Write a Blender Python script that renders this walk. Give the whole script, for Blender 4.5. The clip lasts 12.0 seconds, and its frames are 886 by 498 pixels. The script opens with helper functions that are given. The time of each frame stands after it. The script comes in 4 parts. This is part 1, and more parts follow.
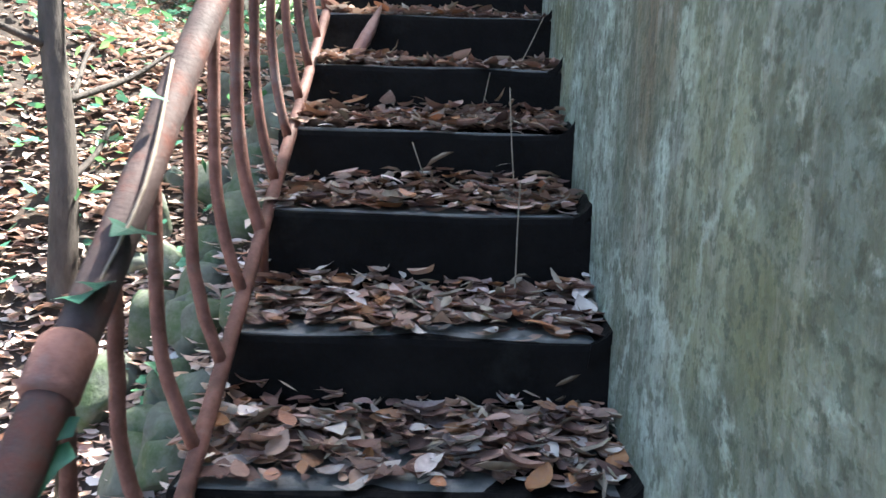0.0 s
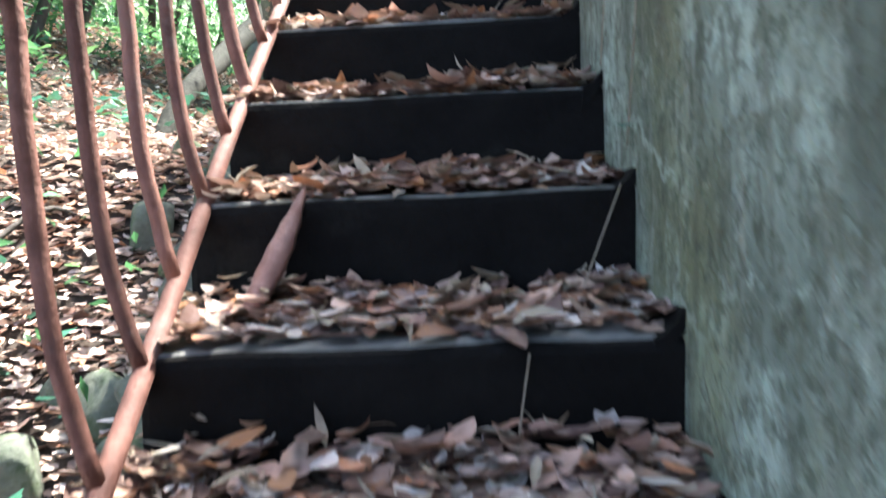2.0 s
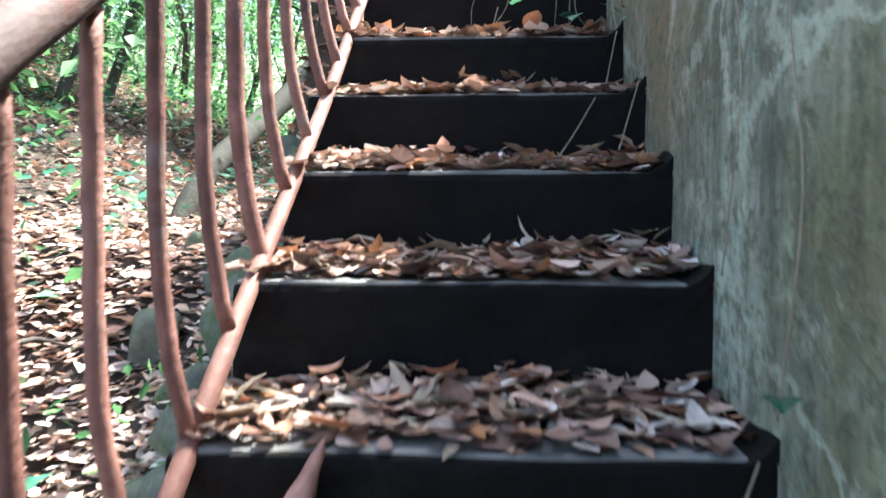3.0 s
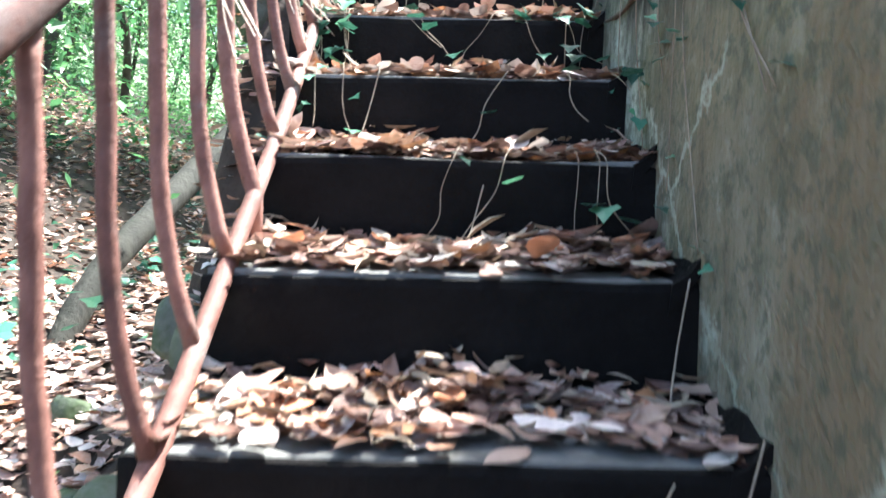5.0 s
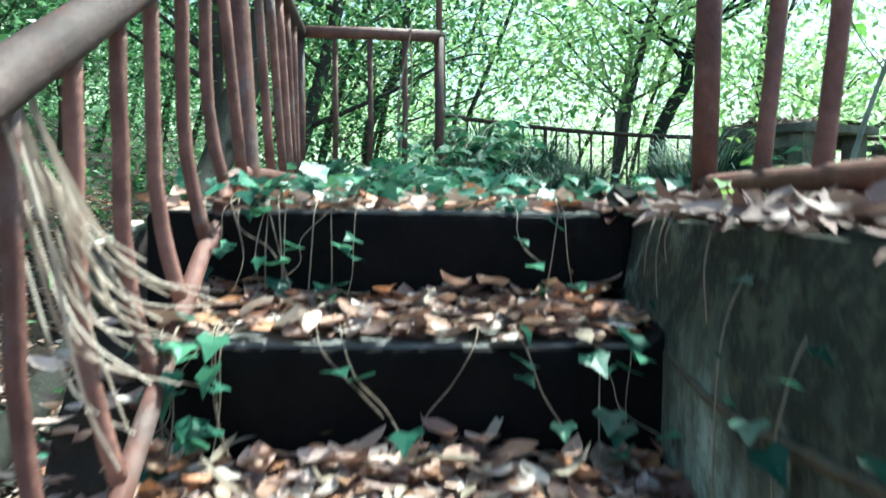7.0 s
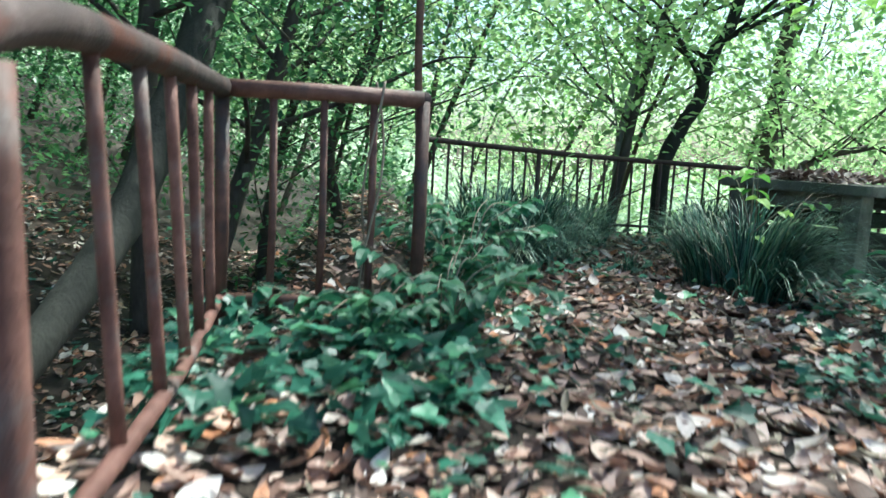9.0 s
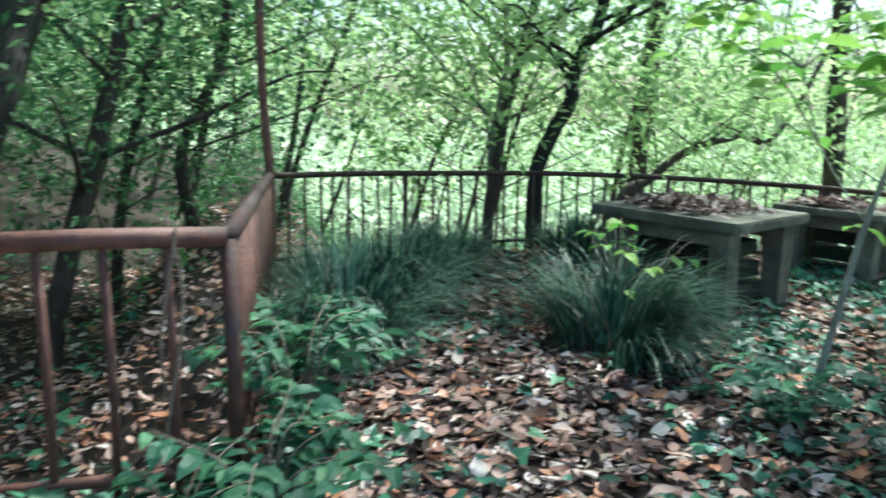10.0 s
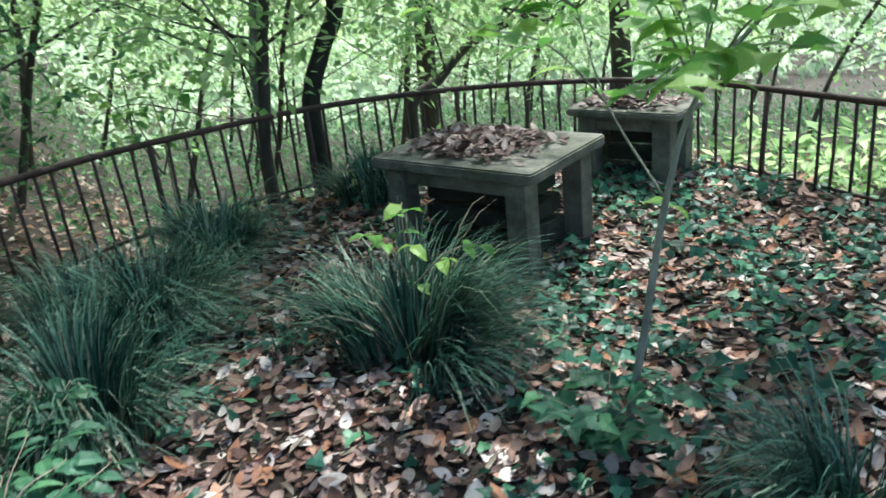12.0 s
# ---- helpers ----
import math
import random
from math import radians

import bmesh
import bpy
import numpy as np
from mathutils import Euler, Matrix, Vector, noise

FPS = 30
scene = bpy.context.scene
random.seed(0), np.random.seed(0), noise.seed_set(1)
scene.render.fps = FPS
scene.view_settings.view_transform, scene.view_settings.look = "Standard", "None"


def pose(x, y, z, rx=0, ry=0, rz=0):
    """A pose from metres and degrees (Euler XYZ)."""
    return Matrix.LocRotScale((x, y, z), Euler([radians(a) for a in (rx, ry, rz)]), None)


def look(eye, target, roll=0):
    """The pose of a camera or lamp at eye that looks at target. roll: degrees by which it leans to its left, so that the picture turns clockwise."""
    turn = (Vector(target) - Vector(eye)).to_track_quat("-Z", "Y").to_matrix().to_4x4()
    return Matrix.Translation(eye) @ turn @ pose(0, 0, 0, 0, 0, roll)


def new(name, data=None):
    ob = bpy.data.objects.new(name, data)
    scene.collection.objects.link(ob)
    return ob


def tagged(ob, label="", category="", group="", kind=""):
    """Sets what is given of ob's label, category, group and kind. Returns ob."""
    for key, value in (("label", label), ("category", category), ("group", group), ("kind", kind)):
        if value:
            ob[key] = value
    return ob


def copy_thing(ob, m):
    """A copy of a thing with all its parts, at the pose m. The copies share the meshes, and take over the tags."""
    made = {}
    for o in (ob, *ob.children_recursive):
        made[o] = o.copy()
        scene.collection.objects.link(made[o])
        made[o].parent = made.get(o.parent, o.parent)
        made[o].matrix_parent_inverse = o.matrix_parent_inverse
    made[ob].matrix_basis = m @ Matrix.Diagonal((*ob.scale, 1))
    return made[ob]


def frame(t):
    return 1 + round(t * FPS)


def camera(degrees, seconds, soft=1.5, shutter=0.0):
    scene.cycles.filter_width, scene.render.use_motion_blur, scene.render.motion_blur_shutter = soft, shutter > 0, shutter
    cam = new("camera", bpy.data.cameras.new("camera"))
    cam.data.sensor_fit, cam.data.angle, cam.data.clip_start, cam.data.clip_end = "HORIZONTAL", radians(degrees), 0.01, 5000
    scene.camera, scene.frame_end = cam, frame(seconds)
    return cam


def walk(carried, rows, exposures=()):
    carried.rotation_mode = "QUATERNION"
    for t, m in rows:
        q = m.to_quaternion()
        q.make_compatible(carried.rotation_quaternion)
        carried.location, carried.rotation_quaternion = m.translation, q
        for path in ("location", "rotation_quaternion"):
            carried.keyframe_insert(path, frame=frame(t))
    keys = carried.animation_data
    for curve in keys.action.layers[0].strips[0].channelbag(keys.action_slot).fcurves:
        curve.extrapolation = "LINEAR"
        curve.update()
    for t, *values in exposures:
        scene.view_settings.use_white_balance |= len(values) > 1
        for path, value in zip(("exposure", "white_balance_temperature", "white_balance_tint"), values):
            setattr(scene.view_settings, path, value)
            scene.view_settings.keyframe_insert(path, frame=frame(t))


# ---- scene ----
cam = camera(59.48, 12.0, soft=1.5, shutter=0.5)
walk(cam, [
    (0.0, pose(0.416, -5.274, -2.150, 82.74, -1.84, -0.04)),
    (0.5, pose(0.486, -5.087, -2.174, 82.73, -1.17, 1.03)),
    (1.0, pose(0.521, -4.638, -2.067, 82.89, 3.21, 0.96)),
    (1.5, pose(0.528, -4.117, -1.797, 81.95, 5.61, 1.88)),
    (2.0, pose(0.471, -3.866, -1.614, 83.52, 2.66, 1.29)),
    (2.5, pose(0.410, -3.700, -1.509, 87.34, -0.43, 1.96)),
    (2.7, pose(0.404, -3.611, -1.437, 87.23, -0.17, 3.11)),
    (4.3, pose(0.337, -2.830, -0.963, 88.61, -1.43, 0.60)),
    (4.5, pose(0.330, -2.728, -0.860, 87.59, -1.73, 0.42)),
    (5.0, pose(0.379, -2.495, -0.705, 86.13, -1.58, 0.72)),
    (5.5, pose(0.406, -2.308, -0.443, 84.16, -0.98, 1.90)),
    (6.0, pose(0.376, -2.035, -0.221, 84.44, -1.39, 0.76)),
    (6.5, pose(0.403, -1.766, -0.073, 85.17, -0.43, 0.44)),
    (7.0, pose(0.406, -1.536, 0.040, 85.90, -0.38, -0.96)),
    (7.5, pose(0.407, -1.300, 0.225, 86.42, -1.56, -1.99)),
    (7.7, pose(0.390, -1.208, 0.232, 86.21, -2.56, -1.74)),
    (9.3, pose(0.374, -0.336, 0.771, 81.45, -2.83, -4.25)),
    (9.5, pose(0.430, -0.230, 0.905, 80.70, -2.49, -5.75)),
    (10.0, pose(0.601, -0.111, 1.087, 79.08, -0.60, -11.26)),
    (10.5, pose(0.708, 0.074, 1.187, 77.28, 2.02, -18.07)),
    (11.0, pose(0.747, 0.145, 1.359, 75.18, 3.73, -21.11)),
    (11.5, pose(0.889, 0.348, 1.311, 72.76, 5.32, -23.98)),
    (12.0, pose(1.068, 0.506, 1.497, 67.97, 5.89, -26.29)),
], exposures=[(0.0, 3.0, 6200, 7), (5.0, 3.05, 5900, 7), (6.5, 2.2, 5500, -9), (7.5, 1.65, 5600, -10), (9.5, 1.45, 5650, -4), (12.0, 1.36, 5850, 4)])

# ---- world, sun ----
SUN_EL, SUN_AZ = 62.0, 48.0          # azimuth: degrees from +y towards +x
world = bpy.data.worlds.new("sky")
scene.world = world
world.use_nodes = True
wn = world.node_tree.nodes
sky = wn.new("ShaderNodeTexSky")
sky.sky_type, sky.sun_disc = "NISHITA", False
sky.sun_elevation, sky.sun_rotation = radians(SUN_EL), radians(SUN_AZ)
sky.air_density, sky.dust_density = 1.0, 3.0
wn["Background"].inputs["Strength"].default_value = 0.11
world.node_tree.links.new(sky.outputs["Color"], wn["Background"].inputs["Color"])
lamp = bpy.data.lights.new("sun", "SUN")
lamp.energy, lamp.angle, lamp.color = 5.0, radians(2.2), (1.0, 0.95, 0.86)
sun = new("sun", lamp)
sun.matrix_world = look((0, 0, 20), Vector((0, 0, 20)) - 10 * Vector((
    math.sin(radians(SUN_AZ)) * math.cos(radians(SUN_EL)), math.cos(radians(SUN_AZ)) * math.cos(radians(SUN_EL)), math.sin(radians(SUN_EL)))))

# ---- plan ----
TREAD, RISE, WIDTH, STEPS = 0.3044, 0.21, 0.79, 21
SLOPE = RISE / TREAD
WALL_X0, WALL_X1 = 0.79, 1.03
# corners of the terrace railing: x, y and the height of its top pipe
CORNER_A, CORNER_B, CORNER_C = (-0.165, 1.90), (0.443, 1.943), (0.50, 4.50)
FENCE = [(0.50, 4.50, 0.64), (1.10, 4.92, 0.61), (1.72, 5.20, 0.58), (2.40, 5.36, 0.56), (3.10, 5.30, 0.54),
         (3.75, 5.05, 0.52), (4.25, 4.62, 0.51), (4.55, 4.10, 0.50), (4.62, 3.60, 0.50), (4.60, 2.95, 0.52), (4.55, 1.60, 0.56), (4.50, 0.0, 0.60)]
TERRACE = [(-0.2, 0.0), (-0.2, 1.95), (0.40, 1.98), (0.46, 4.55), (1.1, 4.98), (1.72, 5.27), (2.4, 5.43), (3.1, 5.38), (3.8, 5.13),
           (4.32, 4.68), (4.62, 4.12), (4.72, 3.6), (4.7, 2.9), (4.6, 0.0), (4.6, -12.0), (0.9, -12.0), (0.9, 0.0)]
rng = np.random.default_rng(7)


def smooth(a, b, x):
    t = np.clip((x - a) / (b - a), 0, 1)
    return t * t * (3 - 2 * t)


def outside(x, y):
    """Distance to the terrace's edge: negative inside."""
    x, y = np.asarray(x, float), np.asarray(y, float)
    best, inside = np.full(x.shape, 1e9), np.zeros(x.shape, bool)
    for (ax, ay), (bx, by) in zip(TERRACE, TERRACE[1:] + TERRACE[:1]):
        dx, dy = bx - ax, by - ay
        t = np.clip(((x - ax) * dx + (y - ay) * dy) / (dx * dx + dy * dy + 1e-12), 0, 1)
        best = np.minimum(best, np.hypot(x - ax - t * dx, y - ay - t * dy))
        cross = ((ay > y) != (by > y)) & (x < (bx - ax) * (y - ay) / (by - ay + 1e-12) + ax)
        inside ^= cross
    return np.where(inside, -best, best)


def bumps(x, y):
    return (0.030 * np.sin(1.9 * x + 0.7 * y) * np.cos(1.3 * y - 0.6 * x) + 0.016 * np.sin(4.7 * x - 2.1 * y + 1.0)
            * np.sin(3.9 * y + 1.7 * x) + 0.008 * np.sin(11.0 * x + 3.0 * y) * np.cos(9.0 * y - 2.0 * x))


def ground_height(x, y):
    x, y = np.asarray(x, float), np.asarray(y, float)
    hill = np.where(y < 0, 0.66 * y, 0.12 * np.minimum(y, 7.0)) - 0.55
    hill = hill - 0.95 * smooth(0.1, 1.3, 0.4 - x) + 0.42 * np.maximum(0, -x - 1.9) - 0.25 * np.maximum(0, -x - 7.0)
    far = smooth(-0.5, 2.0, x) * smooth(4.0, 7.0, y + 0.25 * x)
    valley = -0.9 - 0.14 * np.maximum(0, y - 6) - 0.10 * np.maximum(0, x - 5)
    right = smooth(4.6, 6.0, x)
    hill = hill * (1 - np.maximum(far, right)) + valley * np.maximum(far, right)
    ring = np.hypot(x, y)
    hill = np.clip(hill, -6, 7) + 9 * smooth(25, 70, ring) * smooth(-4, 10, -x)
    hill = hill + 2 * smooth(20, 62, y + 0.3 * x) * smooth(-12, 4, x)
    hill = hill + 1.6 * bumps(x, y)
    flat = -0.035 + 0.5 * bumps(x, y)
    z = np.where(outside(x, y) < 0, flat, hill * smooth(0.0, 0.35, outside(x, y)) + flat * (1 - smooth(0.0, 0.35, outside(x, y))))
    stair = (x > -0.08) & (x < 0.95) & (y < 0.16)
    z = np.where(stair, SLOPE * y - 0.55, z)
    side = (x <= -0.08) & (x > -0.6) & (y < 0.0)
    z = np.where(side, np.minimum(z, SLOPE * y - 0.30), z)
    return z


# ---- materials ----
def material(name, stops, scale=6.0, rough=0.85, bump=0.3, fine=60.0, metal=0.0, random_by=None, translucent=0.0, spots=None, spot_scale=2.0, spot_at=(0.45, 0.62), specular=0.4, stretch=None):
    m = bpy.data.materials.new(name)
    m.use_nodes = True
    nt = m.node_tree
    n, k = nt.nodes, nt.links
    bsdf = n["Principled BSDF"]
    ramp = n.new("ShaderNodeValToRGB")
    el = ramp.color_ramp.elements
    while len(el) < len(stops):
        el.new(0.5)
    for e, (at, col) in zip(el, stops):
        e.position, e.color = at, (*col, 1)
    coord = n.new("ShaderNodeTexCoord")
    vec = coord.outputs["Object"]
    if stretch:
        mp = n.new("ShaderNodeMapping")
        mp.inputs["Scale"].default_value = stretch
        k.new(vec, mp.inputs["Vector"])
        vec = mp.outputs["Vector"]
    big = n.new("ShaderNodeTexNoise")
    big.inputs["Scale"].default_value, big.inputs["Detail"].default_value, big.inputs["Roughness"].default_value = scale, 8, 0.65
    k.new(vec, big.inputs["Vector"])
    small = n.new("ShaderNodeTexNoise")
    small.inputs["Scale"].default_value, small.inputs["Detail"].default_value = fine, 4
    k.new(vec, small.inputs["Vector"])
    if random_by == "island":
        geo = n.new("ShaderNodeNewGeometry")
        mix = n.new("ShaderNodeMath")
        mix.operation = "MULTIPLY_ADD"
        k.new(small.outputs["Fac"], mix.inputs[0])
        mix.inputs[1].default_value = 0.12
        k.new(geo.outputs["Random Per Island"], mix.inputs[2])
        k.new(mix.outputs[0], ramp.inputs["Fac"])
    elif random_by == "object":
        info = n.new("ShaderNodeObjectInfo")
        mix = n.new("ShaderNodeMath")
        mix.operation = "MULTIPLY_ADD"
        k.new(info.outputs["Random"], mix.inputs[0])
        mix.inputs[1].default_value = 0.25
        k.new(big.outputs["Fac"], mix.inputs[2])
        k.new(mix.outputs[0], ramp.inputs["Fac"])
    else:
        k.new(big.outputs["Fac"], ramp.inputs["Fac"])
    colour = ramp.outputs["Color"]
    if spots:
        blot = n.new("ShaderNodeTexNoise")
        blot.inputs["Scale"].default_value, blot.inputs["Detail"].default_value, blot.inputs["Roughness"].default_value = spot_scale, 7, 0.7
        k.new(vec, blot.inputs["Vector"])
        edge = n.new("ShaderNodeMapRange")
        edge.inputs["From Min"].default_value, edge.inputs["From Max"].default_value = spot_at
        k.new(blot.outputs["Fac"], edge.inputs["Value"])
        over = n.new("ShaderNodeMix")
        over.data_type = "RGBA"
        k.new(edge.outputs["Result"], over.inputs[0])
        k.new(colour, over.inputs[6])
        over.inputs[7].default_value = (*spots, 1)
        colour = over.outputs[2]
    k.new(colour, bsdf.inputs["Base Color"])
    bsdf.inputs["Metallic"].default_value = metal
    bsdf.inputs["Specular IOR Level"].default_value = specular
    rr = n.new("ShaderNodeMapRange")
    rr.inputs["To Min"].default_value, rr.inputs["To Max"].default_value = max(0.05, rough - 0.15), min(1, rough + 0.12)
    k.new(small.outputs["Fac"], rr.inputs["Value"])
    k.new(rr.outputs["Result"], bsdf.inputs["Roughness"])
    if bump:
        add = n.new("ShaderNodeMath")
        add.operation = "MULTIPLY_ADD"
        k.new(small.outputs["Fac"], add.inputs[0])
        add.inputs[1].default_value = 0.35
        k.new(big.outputs["Fac"], add.inputs[2])
        b = n.new("ShaderNodeBump")
        b.inputs["Strength"].default_value, b.inputs["Distance"].default_value = bump, 0.02
        k.new(add.outputs[0], b.inputs["Height"])
        k.new(b.outputs["Normal"], bsdf.inputs["Normal"])
    if translucent:
        tr = n.new("ShaderNodeBsdfTranslucent")
        k.new(colour, tr.inputs["Color"])
        ms = n.new("ShaderNodeMixShader")
        ms.inputs["Fac"].default_value = translucent
        k.new(bsdf.outputs["BSDF"], ms.inputs[1])
        k.new(tr.outputs["BSDF"], ms.inputs[2])
        k.new(ms.outputs["Shader"], n["Material Output"].inputs["Surface"])
    return m


M_SOIL = material("leaf_mould", [(0.3, (0.014, 0.010, 0.008)), (0.7, (0.060, 0.040, 0.029))], 9, 0.95, 0.8, 70)
# damp concrete, taken below its real tone to hold the risers' shade
M_STEP = material("wet_shaded_concrete", [(0.3, (0.0035, 0.0032, 0.0032)), (0.75, (0.010, 0.009, 0.0085))], 7, 0.75, 0.5, 80, spots=(0.03, 0.03, 0.026), spot_at=(0.60, 0.85), specular=0.08)
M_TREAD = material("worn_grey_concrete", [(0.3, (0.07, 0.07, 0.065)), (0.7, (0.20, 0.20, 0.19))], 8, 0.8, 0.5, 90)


def wall_material():
    m = material("mossy_plaster", [(0.34, (0.10, 0.115, 0.085)), (0.46, (0.175, 0.205, 0.165)), (0.56, (0.26, 0.30, 0.25)), (0.70, (0.38, 0.42, 0.365))], 2.4, 0.93, 0.75, 75)
    nt = m.node_tree
    n, k = nt.nodes, nt.links
    bsdf = n["Principled BSDF"]
    colour = bsdf.inputs["Base Color"].links[0].from_socket
    coord = n["Texture Coordinate"].outputs["Object"]

    def blot(scale, lo, hi, stretch=(1, 1, 1), detail=8, offset=0.0):
        mp = n.new("ShaderNodeMapping")
        mp.inputs["Scale"].default_value, mp.inputs["Location"].default_value = stretch, (offset, offset, offset)
        k.new(coord, mp.inputs["Vector"])
        t = n.new("ShaderNodeTexNoise")
        t.inputs["Scale"].default_value, t.inputs["Detail"].default_value, t.inputs["Roughness"].default_value = scale, detail, 0.68
        k.new(mp.outputs["Vector"], t.inputs["Vector"])
        e = n.new("ShaderNodeMapRange")
        e.inputs["From Min"].default_value, e.inputs["From Max"].default_value = lo, hi
        k.new(t.outputs["Fac"], e.inputs["Value"])
        return e.outputs["Result"], t.outputs["Color"]

    def over(colour, mask, paint, share):
        f = n.new("ShaderNodeMath")
        f.operation = "MULTIPLY"
        k.new(mask, f.inputs[0])
        f.inputs[1].default_value = share
        x = n.new("ShaderNodeMix")
        x.data_type = "RGBA"
        k.new(f.outputs[0], x.inputs[0])
        k.new(colour, x.inputs[6])
        x.inputs[7].default_value = (*paint, 1)
        return x.outputs[2]

    colour = over(colour, blot(8, 0.53, 0.60)[0], (0.42, 0.49, 0.42), 0.72)
    colour = over(colour, blot(1.3, 0.50, 0.62, offset=3.0)[0], (0.19, 0.19, 0.085), 0.55)
    colour = over(colour, blot(1.1, 0.53, 0.63, (1, 1, 0.3), offset=7.3)[0], (0.17, 0.12, 0.07), 0.75)
    colour = over(colour, blot(2.6, 0.55, 0.70, (1, 1, 0.2), offset=12.0)[0], (0.045, 0.05, 0.04), 0.7)
    colour = over(colour, blot(16, 0.50, 0.62, (1, 1, 0.16), offset=52.0)[0], (0.075, 0.068, 0.045), 0.5)
    colour = over(colour, blot(13, 0.54, 0.64, (1, 1, 0.14), offset=61.0)[0], (0.36, 0.37, 0.31), 0.35)
    sep = n.new("ShaderNodeSeparateXYZ")
    k.new(coord, sep.inputs[0])
    # rusty run-off stain below the wall railing
    off = n.new("ShaderNodeMath")
    off.operation = "ADD"
    off.inputs[1].default_value = 1.45
    k.new(sep.outputs["Y"], off.inputs[0])
    mag = n.new("ShaderNodeMath")
    mag.operation = "ABSOLUTE"
    k.new(off.outputs[0], mag.inputs[0])
    wav = n.new("ShaderNodeMath")
    wav.operation = "MULTIPLY_ADD"
    k.new(blot(3.0, 0.25, 0.75, (1, 1, 0.25), offset=40.0)[0], wav.inputs[0])
    wav.inputs[1].default_value = -0.7
    k.new(mag.outputs[0], wav.inputs[2])
    runoff = n.new("ShaderNodeMapRange")
    runoff.inputs["From Min"].default_value, runoff.inputs["From Max"].default_value = 0.36, 0.02
    k.new(wav.outputs[0], runoff.inputs["Value"])
    colour = over(colour, runoff.outputs["Result"], (0.150, 0.108, 0.060), 0.6)
    # mould below the wall top, blackened further to put shade into the colour
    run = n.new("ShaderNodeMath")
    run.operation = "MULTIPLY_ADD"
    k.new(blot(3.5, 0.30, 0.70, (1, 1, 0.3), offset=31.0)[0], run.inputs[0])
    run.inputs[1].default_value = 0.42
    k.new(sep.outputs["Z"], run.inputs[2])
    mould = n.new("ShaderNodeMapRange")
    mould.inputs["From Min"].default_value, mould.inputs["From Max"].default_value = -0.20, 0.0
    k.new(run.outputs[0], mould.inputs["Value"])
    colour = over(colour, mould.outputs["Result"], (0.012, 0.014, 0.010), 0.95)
    colour = over(colour, blot(14, 0.52, 0.60, offset=16.0)[0], (0.10, 0.105, 0.07), 0.6)
    colour = over(colour, blot(30, 0.52, 0.60, offset=1.0)[0], (0.07, 0.08, 0.055), 0.65)
    mask, wob = blot(5, 0.45, 0.55, offset=5.0)
    mx = n.new("ShaderNodeMix")
    mx.data_type = "VECTOR"
    mx.inputs[0].default_value = 0.22
    k.new(coord, mx.inputs[4])
    k.new(wob, mx.inputs[5])
    vor = n.new("ShaderNodeTexVoronoi")
    vor.feature = "DISTANCE_TO_EDGE"
    vor.inputs["Scale"].default_value = 2.6
    k.new(mx.outputs[1], vor.inputs["Vector"])
    e = n.new("ShaderNodeMapRange")
    e.inputs["From Min"].default_value, e.inputs["From Max"].default_value, e.inputs["To Min"].default_value, e.inputs["To Max"].default_value = 0.006, 0.028, 1, 0
    k.new(vor.outputs["Distance"], e.inputs["Value"])
    f = n.new("ShaderNodeMath")
    f.operation = "MULTIPLY"
    k.new(e.outputs["Result"], f.inputs[0])
    k.new(blot(1.0, 0.50, 0.58, offset=21.0)[0], f.inputs[1])
    colour = over(colour, f.outputs[0], (0.46, 0.52, 0.44), 0.5)
    k.new(colour, bsdf.inputs["Base Color"])
    return m


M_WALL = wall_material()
M_RUST = material("rusty_brown_pipe", [(0.3, (0.055, 0.024, 0.018)), (0.55, (0.13, 0.055, 0.042)), (0.80, (0.24, 0.115, 0.09))], 14, 0.72, 0.35, 160, spots=(0.16, 0.13, 0.12), spot_scale=5, spot_at=(0.55, 0.7), random_by="object")
M_TOPRAIL = material("weathered_painted_pipe", [(0.3, (0.045, 0.033, 0.032)), (0.6, (0.085, 0.060, 0.056)), (0.8, (0.15, 0.108, 0.10))], 9, 0.7, 0.3, 120, specular=0.12, spots=(0.10, 0.04, 0.03), spot_scale=6, spot_at=(0.52, 0.66))
M_RUST_DARK = material("dark_brown_rusty_pipe", [(0.3, (0.045, 0.022, 0.018)), (0.55, (0.10, 0.045, 0.034)), (0.78, (0.18, 0.085, 0.062))], 14, 0.6, 0.35, 160, spots=(0.05, 0.04, 0.04), spot_scale=5, spot_at=(0.52, 0.68), random_by="object")
M_FENCE = material("dark_rusty_iron", [(0.3, (0.028, 0.016, 0.014)), (0.7, (0.085, 0.045, 0.036))], 12, 0.65, 0.3, 120)
M_CONC = material("stained_table_concrete", [(0.3, (0.075, 0.073, 0.058)), (0.55, (0.17, 0.163, 0.132)), (0.75, (0.30, 0.29, 0.245))], 6, 0.9, 0.7, 70, spots=(0.05, 0.06, 0.035), spot_scale=3.5, spot_at=(0.5, 0.68))
M_BARK = material("grey_brown_bark", [(0.3, (0.035, 0.028, 0.024)), (0.6, (0.085, 0.07, 0.06)), (0.8, (0.15, 0.13, 0.11))], 10, 0.92, 0.9, 60, stretch=(1, 1, 0.35))
M_DARK_BARK = material("dark_mossy_bark", [(0.3, (0.012, 0.012, 0.009)), (0.6, (0.028, 0.027, 0.021)), (0.8, (0.055, 0.052, 0.042))], 10, 0.92, 0.9, 60, stretch=(1, 1, 0.35))
M_UNDER_TABLE = material("under_table_shade_stone", [(0.3, (0.012, 0.012, 0.010)), (0.7, (0.045, 0.044, 0.036))], 7, 0.9, 0.7, 50, spots=(0.02, 0.035, 0.012), spot_scale=4)
